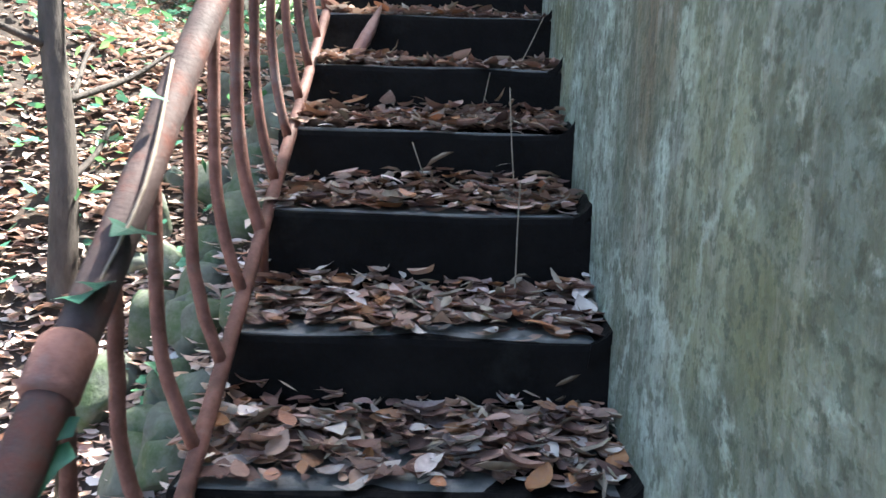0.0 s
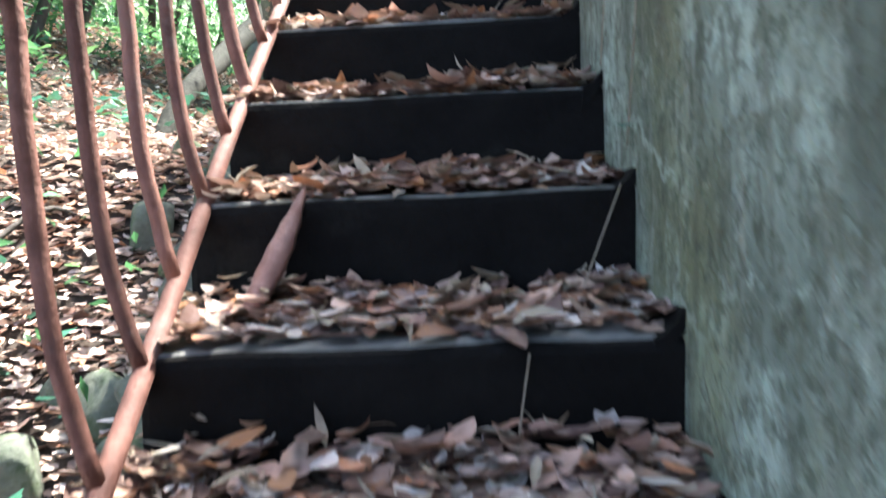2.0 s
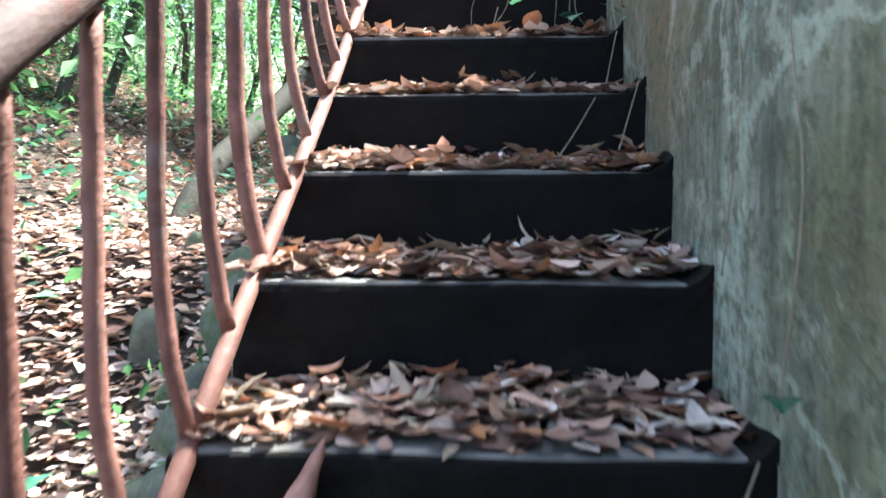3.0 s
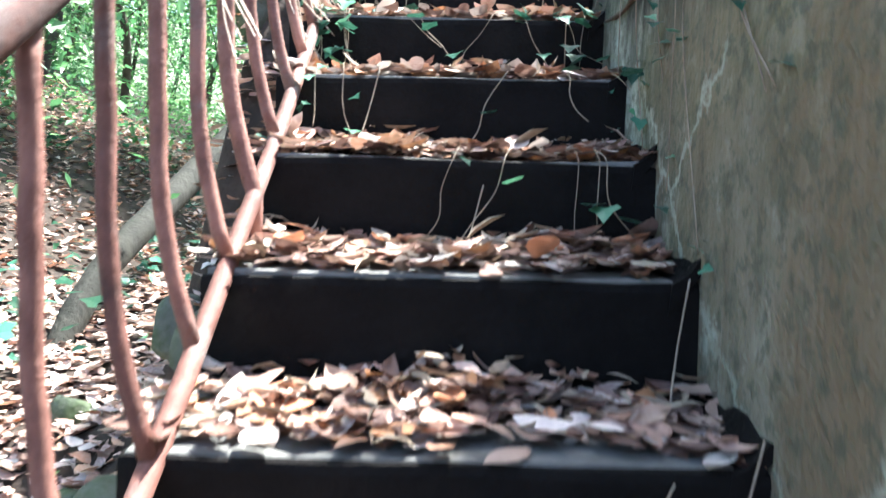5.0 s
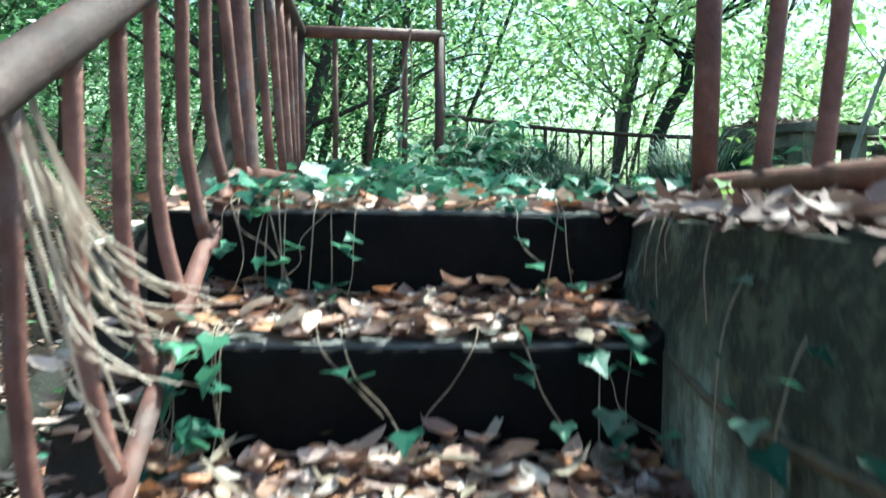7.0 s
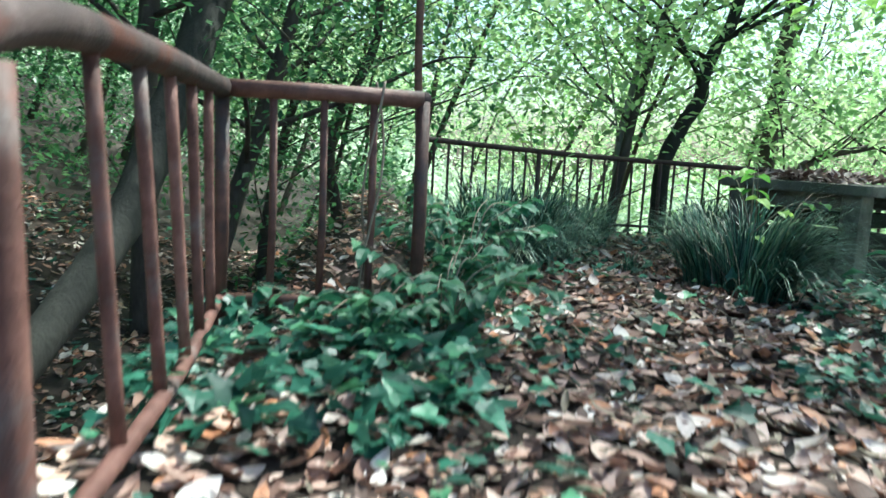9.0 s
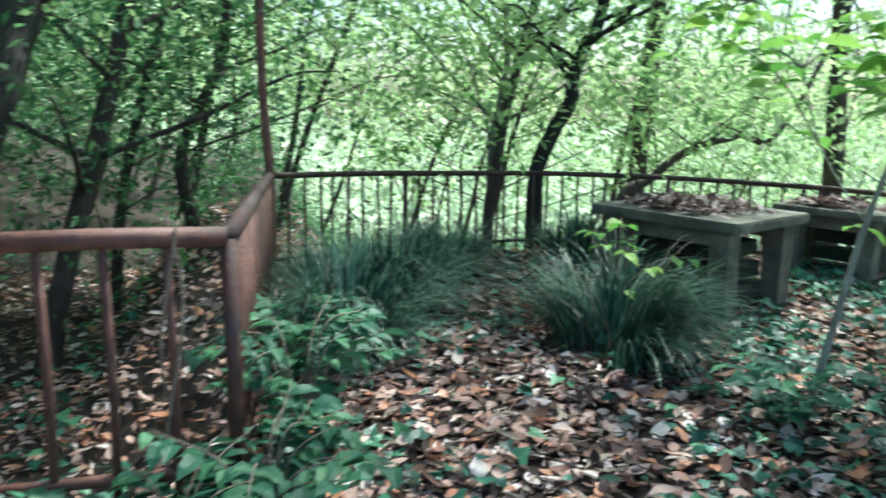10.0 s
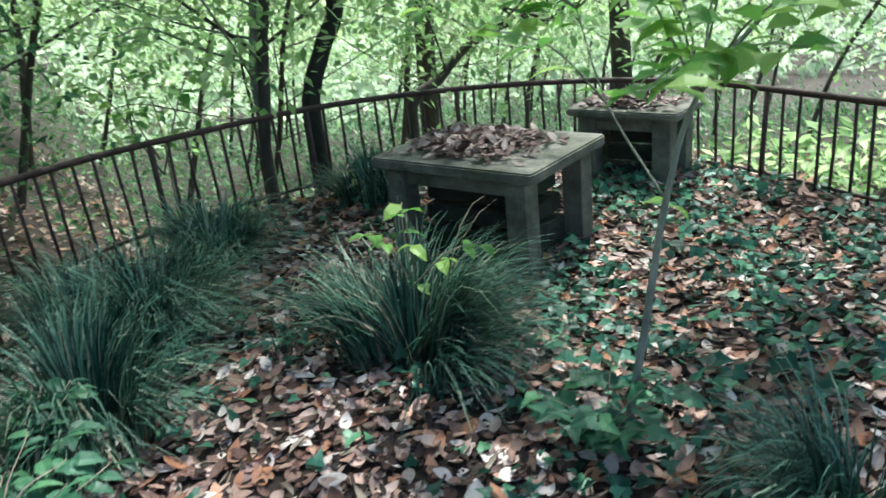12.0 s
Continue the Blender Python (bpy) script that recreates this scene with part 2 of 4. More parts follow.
M_PALE_BARK = material("pale_green_bark", [(0.3, (0.12, 0.12, 0.095)), (0.7, (0.30, 0.31, 0.25))], 12, 0.85, 0.5, 60, stretch=(1, 1, 0.4))
M_STONE = material("mossy_stone", [(0.3, (0.06, 0.065, 0.05)), (0.6, (0.14, 0.15, 0.12)), (0.8, (0.26, 0.265, 0.23))], 7, 0.9, 0.7, 50, spots=(0.05, 0.075, 0.03), spot_scale=4)
M_LITTER = material("dry_fallen_leaves", [(0.0, (0.039, 0.025, 0.023)), (0.18, (0.133, 0.078, 0.066)), (0.36, (0.296, 0.195, 0.148)), (0.55, (0.429, 0.312, 0.250)), (0.70, (0.328, 0.156, 0.070)), (0.84, (0.203, 0.148, 0.140)), (1.0, (0.546, 0.484, 0.429))], 20, 0.5, 0.3, 90, random_by="island", translucent=0.12, specular=0.2)
M_DRY = material("pale_dry_leaves", [(0.0, (0.05, 0.028, 0.022)), (0.22, (0.19, 0.105, 0.08)), (0.42, (0.46, 0.29, 0.23)), (0.60, (0.66, 0.49, 0.42)), (0.72, (0.50, 0.22, 0.11)), (0.85, (0.30, 0.20, 0.18)), (1.0, (0.80, 0.70, 0.64))], 20, 0.5, 0.3, 90, random_by="island", translucent=0.12, specular=0.2)
# dry leaves, paler than the rest to carry the slope's sunlight in colour
M_PALE = material("dry_leaves_lit_pale", [(0.0, (0.20, 0.12, 0.10)), (0.2, (0.40, 0.27, 0.22)), (0.45, (0.60, 0.46, 0.40)), (0.65, (0.72, 0.58, 0.52)), (0.8, (0.50, 0.30, 0.20)), (1.0, (0.80, 0.72, 0.66))], 20, 0.55, 0.3, 90, random_by="island", translucent=0.12, specular=0.2)
# leaves coloured near black to imitate shaded gaps between the others
M_GAP_LITTER = material("dark_gap_leaves", [(0.0, (0.012, 0.009, 0.008)), (0.6, (0.05, 0.032, 0.026)), (1.0, (0.13, 0.085, 0.07))], 20, 0.6, 0.3, 90, random_by="island", specular=0.15)
M_TABLE_LITTER = material("dull_purple_brown_leaves", [(0.0, (0.07, 0.04, 0.035)), (0.5, (0.20, 0.13, 0.115)), (1.0, (0.40, 0.32, 0.29))], 20, 0.6, 0.3, 90, random_by="island", translucent=0.08, specular=0.2)
# ivy green shifted to teal, the sky's reflection painted in
M_IVY = material("ivy_leaf_sky_tint", [(0.0, (0.012, 0.045, 0.030)), (0.5, (0.035, 0.115, 0.075)), (0.85, (0.065, 0.20, 0.13)), (1.0, (0.11, 0.28, 0.14))], 20, 0.36, 0.2, 90, random_by="island", translucent=0.25, specular=0.32)
M_GRASS = material("dark_blue_green_grass", [(0.0, (0.003, 0.014, 0.009)), (0.35, (0.012, 0.045, 0.028)), (0.68, (0.050, 0.130, 0.088)), (0.90, (0.12, 0.24, 0.165)), (1.0, (0.24, 0.30, 0.20))], 20, 0.42, 0.0, 90, random_by="island", translucent=0.06, specular=0.22)
M_BRIGHT = material("young_green_leaf", [(0.0, (0.11, 0.29, 0.055)), (0.5, (0.21, 0.44, 0.085)), (1.0, (0.38, 0.58, 0.14))], 20, 0.45, 0.15, 80, random_by="island", translucent=0.5)
M_SHRUB = material("blue_green_shrub_leaf", [(0.0, (0.025, 0.09, 0.05)), (0.6, (0.05, 0.16, 0.085)), (1.0, (0.09, 0.23, 0.10))], 20, 0.5, 0.15, 80, random_by="island", translucent=0.3)
# two species; their dark and light greens also paint shaded and lit wood
M_EVERGREEN = material("shaded_evergreen_leaf", [(0.0, (0.035, 0.10, 0.04)), (0.5, (0.075, 0.19, 0.075)), (0.85, (0.13, 0.29, 0.11)), (1.0, (0.22, 0.40, 0.15))], 20, 0.42, 0.0, 80, random_by="island", translucent=0.5)
M_MAPLE = material("sunlit_maple_leaf", [(0.0, (0.19, 0.36, 0.125)), (0.6, (0.36, 0.54, 0.225)), (1.0, (0.58, 0.70, 0.37))], 20, 0.5, 0.0, 80, random_by="island", translucent=0.65)
# far leaves, with haze and sun glare painted into their pale colour
M_FAR_HAZE = material("hazed_far_foliage", [(0.0, (0.30, 0.44, 0.26)), (0.6, (0.46, 0.60, 0.40)), (1.0, (0.64, 0.74, 0.52))], 20, 0.6, 0.0, 80, random_by="island", translucent=0.6)
M_STRAW = material("bleached_dead_frond", [(0.0, (0.22, 0.17, 0.14)), (0.6, (0.40, 0.33, 0.28)), (1.0, (0.58, 0.52, 0.45))], 15, 0.75, 0.2, 60, random_by="object", translucent=0.15, specular=0.15)
M_TWIG = material("dry_twig", [(0.3, (0.16, 0.12, 0.085)), (0.7, (0.36, 0.30, 0.23))], 15, 0.85, 0.3, 60)
M_ROOT = material("dark_root", [(0.3, (0.05, 0.04, 0.028)), (0.7, (0.12, 0.09, 0.06))], 15, 0.9, 0.5, 60)
M_CURL = material("curled_brown_leaf", [(0.3, (0.16, 0.075, 0.06)), (0.7, (0.30, 0.18, 0.16))], 14, 0.5, 0.5, 60)


# ---- mesh helpers ----
def mesh_from(name, verts, faces, mat, smooth_faces=False):
    me = bpy.data.meshes.new(name)
    me.from_pydata(np.asarray(verts).tolist(), [], faces if isinstance(faces, list) else faces.tolist())
    me.materials.append(mat)
    if smooth_faces:
        me.polygons.foreach_set("use_smooth", [True] * len(me.polygons))
    me.update()
    return me


def part(name, data, mat=None, parent=None, label=""):
    if isinstance(data, bmesh.types.BMesh):
        me = bpy.data.meshes.new(name)
        data.to_mesh(me)
        data.free()
        me.materials.append(mat)
    else:
        me = data
    ob = new(name, me)
    if parent:
        ob.parent = parent
    if label:
        tagged(ob, label)
    return ob


def thing(name, label, category, at=(0, 0, 0), group="", kind=""):
    e = new(name)
    e.empty_display_size = 0.1
    e.location = at
    return tagged(e, label, category, group, kind)


def tube(points, radii, sides=10, wobble=0.0, cap=True, seed=0):
    """Verts and faces of a pipe or stem along points; radii one number or one a point."""
    pts = [Vector(p) for p in points]
    rad = [radii] * len(pts) if isinstance(radii, (int, float)) else list(radii)
    r = random.Random(seed)
    verts, faces = [], []
    ref = Vector((0.13, 0.27, 1.0)) if abs((pts[-1] - pts[0]).normalized().z) < 0.8 else Vector((1, 0.1, 0.05))
    for i, p in enumerate(pts):
        d = (pts[min(i + 1, len(pts) - 1)] - pts[max(i - 1, 0)]).normalized()
        u = d.cross(ref).normalized()
        w = d.cross(u)
        for s in range(sides):
            a = 2 * math.pi * s / sides
            q = rad[i] * (1 + wobble * (r.random() - 0.5))
            verts.append(p + u * math.cos(a) * q + w * math.sin(a) * q)
    for i in range(len(pts) - 1):
        for s in range(sides):
            t = (s + 1) % sides
            faces.append((i * sides + s, i * sides + t, (i + 1) * sides + t, (i + 1) * sides + s))
    if cap:
        faces.append(tuple(range(sides))[::-1])
        faces.append(tuple((len(pts) - 1) * sides + s for s in range(sides)))
    return [tuple(v) for v in verts], faces


def tube_mesh(name, points, radii, mat, sides=10, wobble=0.0, seed=0):
    v, f = tube(points, radii, sides, wobble, True, seed)
    return mesh_from(name, v, f, mat, True)


def join(chunks):
    """Several (verts, faces) as one."""
    verts, faces = [], []
    for v, f in chunks:
        o = len(verts)
        verts += list(v)
        faces += [tuple(i + o for i in q) for q in f]
    return verts, faces


def curve_points(points, n):
    """A smooth line through points (Catmull-Rom)."""
    p = [Vector(points[0]) * 2 - Vector(points[1])] + [Vector(q) for q in points] + [Vector(points[-1]) * 2 - Vector(points[-2])]
    out = []
    for i in range(1, len(p) - 2):
        for j in range(n):
            t = j / n
            out.append(0.5 * (2 * p[i] + (p[i + 1] - p[i - 1]) * t + (2 * p[i - 1] - 5 * p[i] + 4 * p[i + 1] - p[i + 2]) * t * t
                              + (3 * p[i] - p[i - 1] - 3 * p[i + 1] + p[i + 2]) * t ** 3))
    return out + [Vector(points[-1])]


def rounded_block(x0, x1, y0, y1, z0, z1, bevel=0.01, jitter=0.0, cuts=0, seed=0):
    bm = bmesh.new()
    bmesh.ops.create_cube(bm, size=1)
    for v in bm.verts:
        v.co = Vector(((x0 + x1) / 2 + v.co.x * (x1 - x0), (y0 + y1) / 2 + v.co.y * (y1 - y0), (z0 + z1) / 2 + v.co.z * (z1 - z0)))
    if bevel:
        bmesh.ops.bevel(bm, geom=list(bm.edges), offset=bevel, segments=2, affect="EDGES", profile=0.6)
    if cuts:
        long_edges = [e for e in bm.edges if e.calc_length() > 0.4 * max(x1 - x0, y1 - y0, z1 - z0)]
        bmesh.ops.subdivide_edges(bm, edges=long_edges, cuts=cuts, use_grid_fill=True)
    if jitter:
        r = random.Random(seed)
        for v in bm.verts:
            k = noise.noise_vector(v.co * 4.0 + Vector((seed * 3.1, 0, 0)))
            v.co += k * jitter
    return bm


LEAF = np.array([(0, 0, 0), (0.5, 0.30, 1), (0.40, 0.68, 1), (0, 1, 0), (-0.40, 0.68, 1), (-0.5, 0.30, 1), (0, 0.33, 0), (0, 0.68, 0)])
LEAF_F = np.array([(0, 1, 6), (0, 6, 5), (1, 2, 7), (1, 7, 6), (6, 7, 4), (6, 4, 5), (2, 3, 7), (7, 3, 4)])
_T = (0.0, 0.12, 0.30, 0.50, 0.70, 0.87, 1.0)
_W = (0.03, 0.27, 0.45, 0.50, 0.40, 0.20, 0.0)
FINE = np.array([(w, t, 1.0) for t, w in zip(_T, _W)] + [(0, t, 0) for t in _T[1:6]] + [(-w, t, 1.0) for t, w in zip(_T[:6], _W[:6])])
FINE_F = np.array([(0, 1, 7), (12, 0, 7), (12, 7, 13)] + [q for i in range(4) for q in ((1 + i, 2 + i, 8 + i), (1 + i, 8 + i, 7 + i), (7 + i, 8 + i, 14 + i), (7 + i, 14 + i, 13 + i))] + [(5, 6, 11), (11, 6, 17)])
HEART = np.array([(0, 0.05, 0), (0.36, -0.10, 0.8), (0.55, 0.22, 1), (0.30, 0.45, 0.6), (0, 1, 0), (-0.30, 0.45, 0.6), (-0.55, 0.22, 1), (-0.36, -0.10, 0.8), (0, 0.38, 0)])
HEART_F = np.array([(8, i, (i + 1) % 8) for i in range(8)])
SMALL = np.array([(0, 0, 0), (0.45, 0.45, 1), (0, 1, 0), (-0.45, 0.45, 1)])
SMALL_F = np.array([(0, 1, 2), (0, 2, 3)])


def leaves(pos, length, width, yaw, pitch, roll, shape=LEAF, shape_f=LEAF_F, curl=0.2, fold=0.12):
    """Verts and triangles of many leaves: pos (n, 3), the rest numbers or arrays of n (radians)."""
    pos = np.asarray(pos, float)
    n = len(pos)
    f = lambda a: np.broadcast_to(np.asarray(a, float), (n,))
    length, width, yaw, pitch, roll, curl, fold = map(f, (length, width, yaw, pitch, roll, curl, fold))
    x = shape[:, 0][None] * width[:, None]
    y = (shape[:, 1][None] - 0.0) * length[:, None]
    z = curl[:, None] * length[:, None] * ((shape[:, 1][None] - 0.5) ** 2) * 2 + fold[:, None] * length[:, None] * shape[:, 2][None]
    cr, sr = np.cos(roll)[:, None], np.sin(roll)[:, None]
    x, z = x * cr + z * sr, -x * sr + z * cr
    cp, sp = np.cos(pitch)[:, None], np.sin(pitch)[:, None]
    y, z = y * cp - z * sp, y * sp + z * cp
    cy, sy = np.cos(yaw)[:, None], np.sin(yaw)[:, None]
    x, y = x * cy - y * sy, x * sy + y * cy
    v = np.stack([x, y, z], -1) + pos[:, None, :]
    k = len(shape)
    tri = shape_f[None] + (np.arange(n) * k)[:, None, None]
    return v.reshape(-1, 3), tri.reshape(-1, shape_f.shape[1])


def litter(name, pos, mat, label, lo=0.05, hi=0.11, tilt=0.28, shape=LEAF, shape_f=LEAF_F, slim=0.42, category="fallen leaves", lift=0.004):
    n = len(pos)
    length = lo + (hi - lo) * rng.beta(1.3, 1.8, n)
    pos = np.asarray(pos, float).copy()
    pos[:, 2] += lift + rng.uniform(0, 0.014, n)
    v, t = leaves(pos, length, length * rng.uniform(slim - 0.12, slim + 0.16, n), rng.uniform(0, 2 * math.pi, n), rng.normal(0.05, tilt, n),
                  rng.normal(0, tilt, n), shape, shape_f, rng.uniform(-0.30, 0.38, n), rng.uniform(-0.06, 0.16, n))
    ob = new(name, mesh_from(name, v, t, mat, True))
    return tagged(ob, label, category, kind="stuff")

# ---- ground ----
def axis(lo, hi, step, reach):
    a = list(np.arange(lo, hi + step / 2, step))
    s, left, right = step, [], []
    x = lo
    while x > -reach:
        s *= 1.35
        x -= s
        left.append(x)
    s, x = step, hi
    while x < reach:
        s *= 1.35
        x += s
        right.append(x)
    return np.array(left[::-1] + a + right)


gx, gy = axis(-5.0, 7.0, 0.1, 160), axis(-8.0, 9.0, 0.1, 160)
GX, GY = np.meshgrid(gx, gy)
GZ = ground_height(GX, GY)
nx, ny = len(gx), len(gy)
ii = (np.arange(ny - 1)[:, None] * nx + np.arange(nx - 1)[None]).ravel()
ground = new("ground", mesh_from("ground", np.stack([GX, GY, GZ], -1).reshape(-1, 3), np.stack([ii, ii + 1, ii + nx + 1, ii + nx], -1), M_SOIL, True))
tagged(ground, "brown leaf-mould ground of a wooded hillside and terrace", "ground", kind="structure")

# ---- stairs ----
def step_edge(k):
    """y and z of a step's front edge; the lower flight has sunk a little."""
    return -TREAD * k - (0.012 if k > 11 else 0), -RISE * k - (0.03 if k > 11 else 0)


stairs = thing("stairs", "steep outdoor concrete stairs, damp and darkened for shade", "stairs", kind="structure")
for k in range(STEPS):
    y0, z1 = step_edge(k)
    depth = TREAD + (0.05 if k else 0.016)
    dx = 0.012 * math.sin(k * 2.3)
    left = -0.045 + dx if k else -0.16
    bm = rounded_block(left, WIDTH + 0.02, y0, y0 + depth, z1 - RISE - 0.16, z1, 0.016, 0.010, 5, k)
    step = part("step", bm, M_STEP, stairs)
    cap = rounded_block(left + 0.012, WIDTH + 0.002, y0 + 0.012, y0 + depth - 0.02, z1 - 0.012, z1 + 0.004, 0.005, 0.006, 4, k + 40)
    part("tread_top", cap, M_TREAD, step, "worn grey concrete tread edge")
    # black fillet rising up the wall along each tread
    bm = bmesh.new()
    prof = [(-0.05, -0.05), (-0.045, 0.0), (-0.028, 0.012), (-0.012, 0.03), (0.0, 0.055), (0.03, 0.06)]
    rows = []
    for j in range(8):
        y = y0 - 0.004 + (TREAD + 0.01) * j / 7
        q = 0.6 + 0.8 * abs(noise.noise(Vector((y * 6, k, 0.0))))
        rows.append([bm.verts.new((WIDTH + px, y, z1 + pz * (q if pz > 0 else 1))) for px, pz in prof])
    for ra, rb in zip(rows, rows[1:]):
        for j in range(len(prof) - 1):
            bm.faces.new((ra[j], ra[j + 1], rb[j + 1], rb[j]))
    for row in (rows[0], rows[-1][::-1]):
        bm.faces.new(row)
    bmesh.ops.recalc_face_normals(bm, faces=bm.faces)
    part("grime_fillet", bm, M_STEP, step, "black fillet in the corner of step and wall")

# ---- retaining wall beside the stairs ----
wall = thing("wall_east", "mossy grey-green plastered retaining wall beside the stairs", "wall", kind="structure")
bm = bmesh.new()
bmesh.ops.create_grid(bm, x_segments=60, y_segments=36, size=0.5)
ys0, ys1, zb, zt = -8.0, 0.36, -6.2, -0.005
for v in bm.verts:
    u, w = v.co.x + 0.5, v.co.y + 0.5
    y, z = ys0 + (ys1 - ys0) * u, zb + (zt - zb) * w
    k = noise.noise(Vector((y * 1.3, z * 1.3, 3.0))) * 0.016 + noise.noise(Vector((y * 5, z * 5, 9.0))) * 0.004
    round_end = 0.03 * max(0, 1 - (ys1 - y) / 0.10) ** 2 + 0.03 * max(0, 1 - (zt - z) / 0.05) ** 2
    v.co = Vector((WALL_X0 + k + round_end, y, z))
geom = bmesh.ops.extrude_face_region(bm, geom=list(bm.faces))
for v in [g for g in geom["geom"] if isinstance(g, bmesh.types.BMVert)]:
    v.co.x = WALL_X1
bmesh.ops.recalc_face_normals(bm, faces=bm.faces)
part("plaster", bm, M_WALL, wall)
# a ledge of crumbled plaster across the wall's end
v, f = tube(curve_points([(WALL_X0 + 0.004, -1.30, -0.185), (WALL_X0 - 0.003, -1.0, -0.20), (WALL_X0 - 0.001, -0.75, -0.225), (WALL_X0 - 0.004, -0.5, -0.235), (WALL_X0 + 0.002, -0.2, -0.19)], 8), 0.0065, 6, 0.9)
part("crack_ridge", mesh_from("crack_ridge", v, f, M_ROOT, True), None, wall, "brown root-like ridge across the plaster")

# ---- railing beside the stairs ----
RAIL_TOP = [(-6.4, -4.1), (-4.4, -2.57), (-3.67, -1.93), (-2.9, -1.29), (-2.15, -0.80), (-1.7, -0.51), (-1.27, -0.20), (-0.88, 0.05), (-0.40, 0.30), (0.0, 0.50), (0.34, 0.69), (0.60, 0.73), (1.90, 0.735)]


def rail_top(y):
    return float(np.interp(y, [p[0] for p in RAIL_TOP], [p[1] for p in RAIL_TOP]))


def rail_bottom(y):
    return SLOPE * y - 0.012 if y < 0.0 else float(np.interp(y, [0.0, 0.09, 0.2, 1.9], [-0.02, 0.045, 0.078, 0.09]))


def rail_x(y):
    """The top pipe stands further out at the foot of the flight."""
    return float(np.interp(y, [-4.0, -3.0, -2.3, -1.5, 0.3, 1.9], [-0.085, -0.066, -0.058, -0.056, -0.060, CORNER_A[0]]))


def foot_x(y):
    return float(np.interp(y, [-2.2, -1.5, -0.8, 0.1], [-0.015, 0.0, 0.0, -0.022]))


def bow(y, height, bottom, lean=0.0):
    """The line of a bellied baluster: it curves in at its foot."""
    line = []
    for i in range(13):
        t = i / 12
        x = foot_x(y) + (rail_x(y) - foot_x(y)) * (1 - max(0.0, 1 - t / 0.5) ** 2)
        line.append((float(x) + lean * t, 0, t * height))
    return line


rail = thing("stair_railing", "rusty brown pipe railing with bellied bars along the stairs", "railing")
pts = [(rail_x(y), y, z) for y, z in RAIL_TOP[:-2]] + [(rail_x(0.9), 0.9, 0.735), (CORNER_A[0], CORNER_A[1], 0.735)]
part("top_pipe", tube_mesh("top_pipe", curve_points(pts, 5), 0.032, M_TOPRAIL, 14, 0.02), None, rail, "thick grey-brown weathered top pipe")
sy = -4.27
part("sleeve", tube_mesh("sleeve", [(rail_x(y), y, rail_top(y)) for y in (sy - 0.035, sy - 0.028, sy + 0.028, sy + 0.035)], [0.034, 0.040, 0.040, 0.034], M_RUST, 14, 0.03), None, rail, "rusty sleeve joining two lengths of pipe")
pts = [(foot_x(y), y, rail_bottom(y)) for y in np.arange(-6.4, -0.1, 0.35)] + [(-0.016, -0.03, -0.06), (-0.018, 0.09, 0.045), (-0.02, 0.20, 0.078), (-0.03, 0.45, 0.086), (-0.07, 1.1, 0.088), (CORNER_A[0], CORNER_A[1], 0.09)]
part("bottom_pipe", tube_mesh("bottom_pipe", curve_points(pts, 4), 0.017, M_RUST, 10, 0.05), None, rail, "thin rust-red bottom pipe")
bar_ys = [-3.745 - 0.17 * n for n in range(15, 0, -1)]
bar_ys += [-3.745, -3.58, -3.41, -3.245, -3.08, -2.915, -2.75, -2.587, -2.41, -2.23, -2.06, -1.88, -1.70, -1.52, -1.355, -1.18, -1.01, -0.84, -0.67, -0.51, -0.36, -0.214, -0.057, 0.10, 0.20]
bars = [(y, y in (-3.41, -2.06, -1.01)) for y in bar_ys]
bars += [(0.30, True)] + [(y, False) for y in (0.68, 0.95, 1.20, 1.43, 1.66)]
for i, (y, thick) in enumerate(bars):
    zb, zt = rail_bottom(y), rail_top(y) - 0.015
    r = random.Random(i)
    if y < 0.2:
        line = [(x, y + 0.008 * (r.random() - 0.5), zb + z) for x, _, z in bow(y, zt - zb, zb, 0.008 * (r.random() - 0.5))]
    else:
        xb = float(np.interp(y, [0.2, 0.45, 1.1, 1.9], [-0.012, -0.03, -0.07, CORNER_A[0]]))
        line = [(xb + (rail_x(y) - xb) * t, y + 0.05 * t * thick, zb + (zt - zb) * t) for t in np.linspace(0, 1, 6)]
    if thick:
        line = [(line[0][0], line[0][1], zb - 0.17)] + line
    girth = (0.026 if y > 0 else 0.0165) if thick else 0.0135
    part("post" if thick else "baluster", tube_mesh("bar", line, girth, M_RUST, 8, 0.06, i), None, rail)

gate = thing("short_railing", "rusty brown railing returning across the stair head, twined with dry vine", "railing")
A, B = CORNER_A, CORNER_B
part("top_pipe", tube_mesh("top_pipe", [(A[0] - 0.01, A[1] - 0.01, 0.735), ((A[0] + B[0]) / 2, (A[1] + B[1]) / 2, 0.737), (B[0], B[1], 0.731)], 0.027, M_RUST_DARK, 14, 0.03), None, gate, "dark brown top pipe")
part("bottom_pipe", tube_mesh("bottom_pipe", [(A[0], A[1], 0.09), (B[0], B[1], 0.085)], 0.017, M_RUST_DARK, 10, 0.05), None, gate)
for i in range(5):
    t = i / 4
    x, y = A[0] + (B[0] - A[0]) * t, A[1] + (B[1] - A[1]) * t
    post = i in (0, 4)
    part("post" if post else "baluster", tube_mesh("bar", [(x - 0.005, y, -0.05), (x + 0.004, y, 0.35), (x, y, 0.725)], 0.022 if post else 0.0125, M_RUST_DARK, 10, 0.05, i), None, gate)
v, f = join([tube(curve_points([(A[0] + 0.46 + 0.03 * math.sin(5 * t + j), A[1] + 0.03 + 0.03 * math.cos(5 * t + j), 0.78 - 0.7 * t) for t in np.linspace(0, 1, 12)], 3), 0.004, 5, 0.3) for j in (0, 2)])
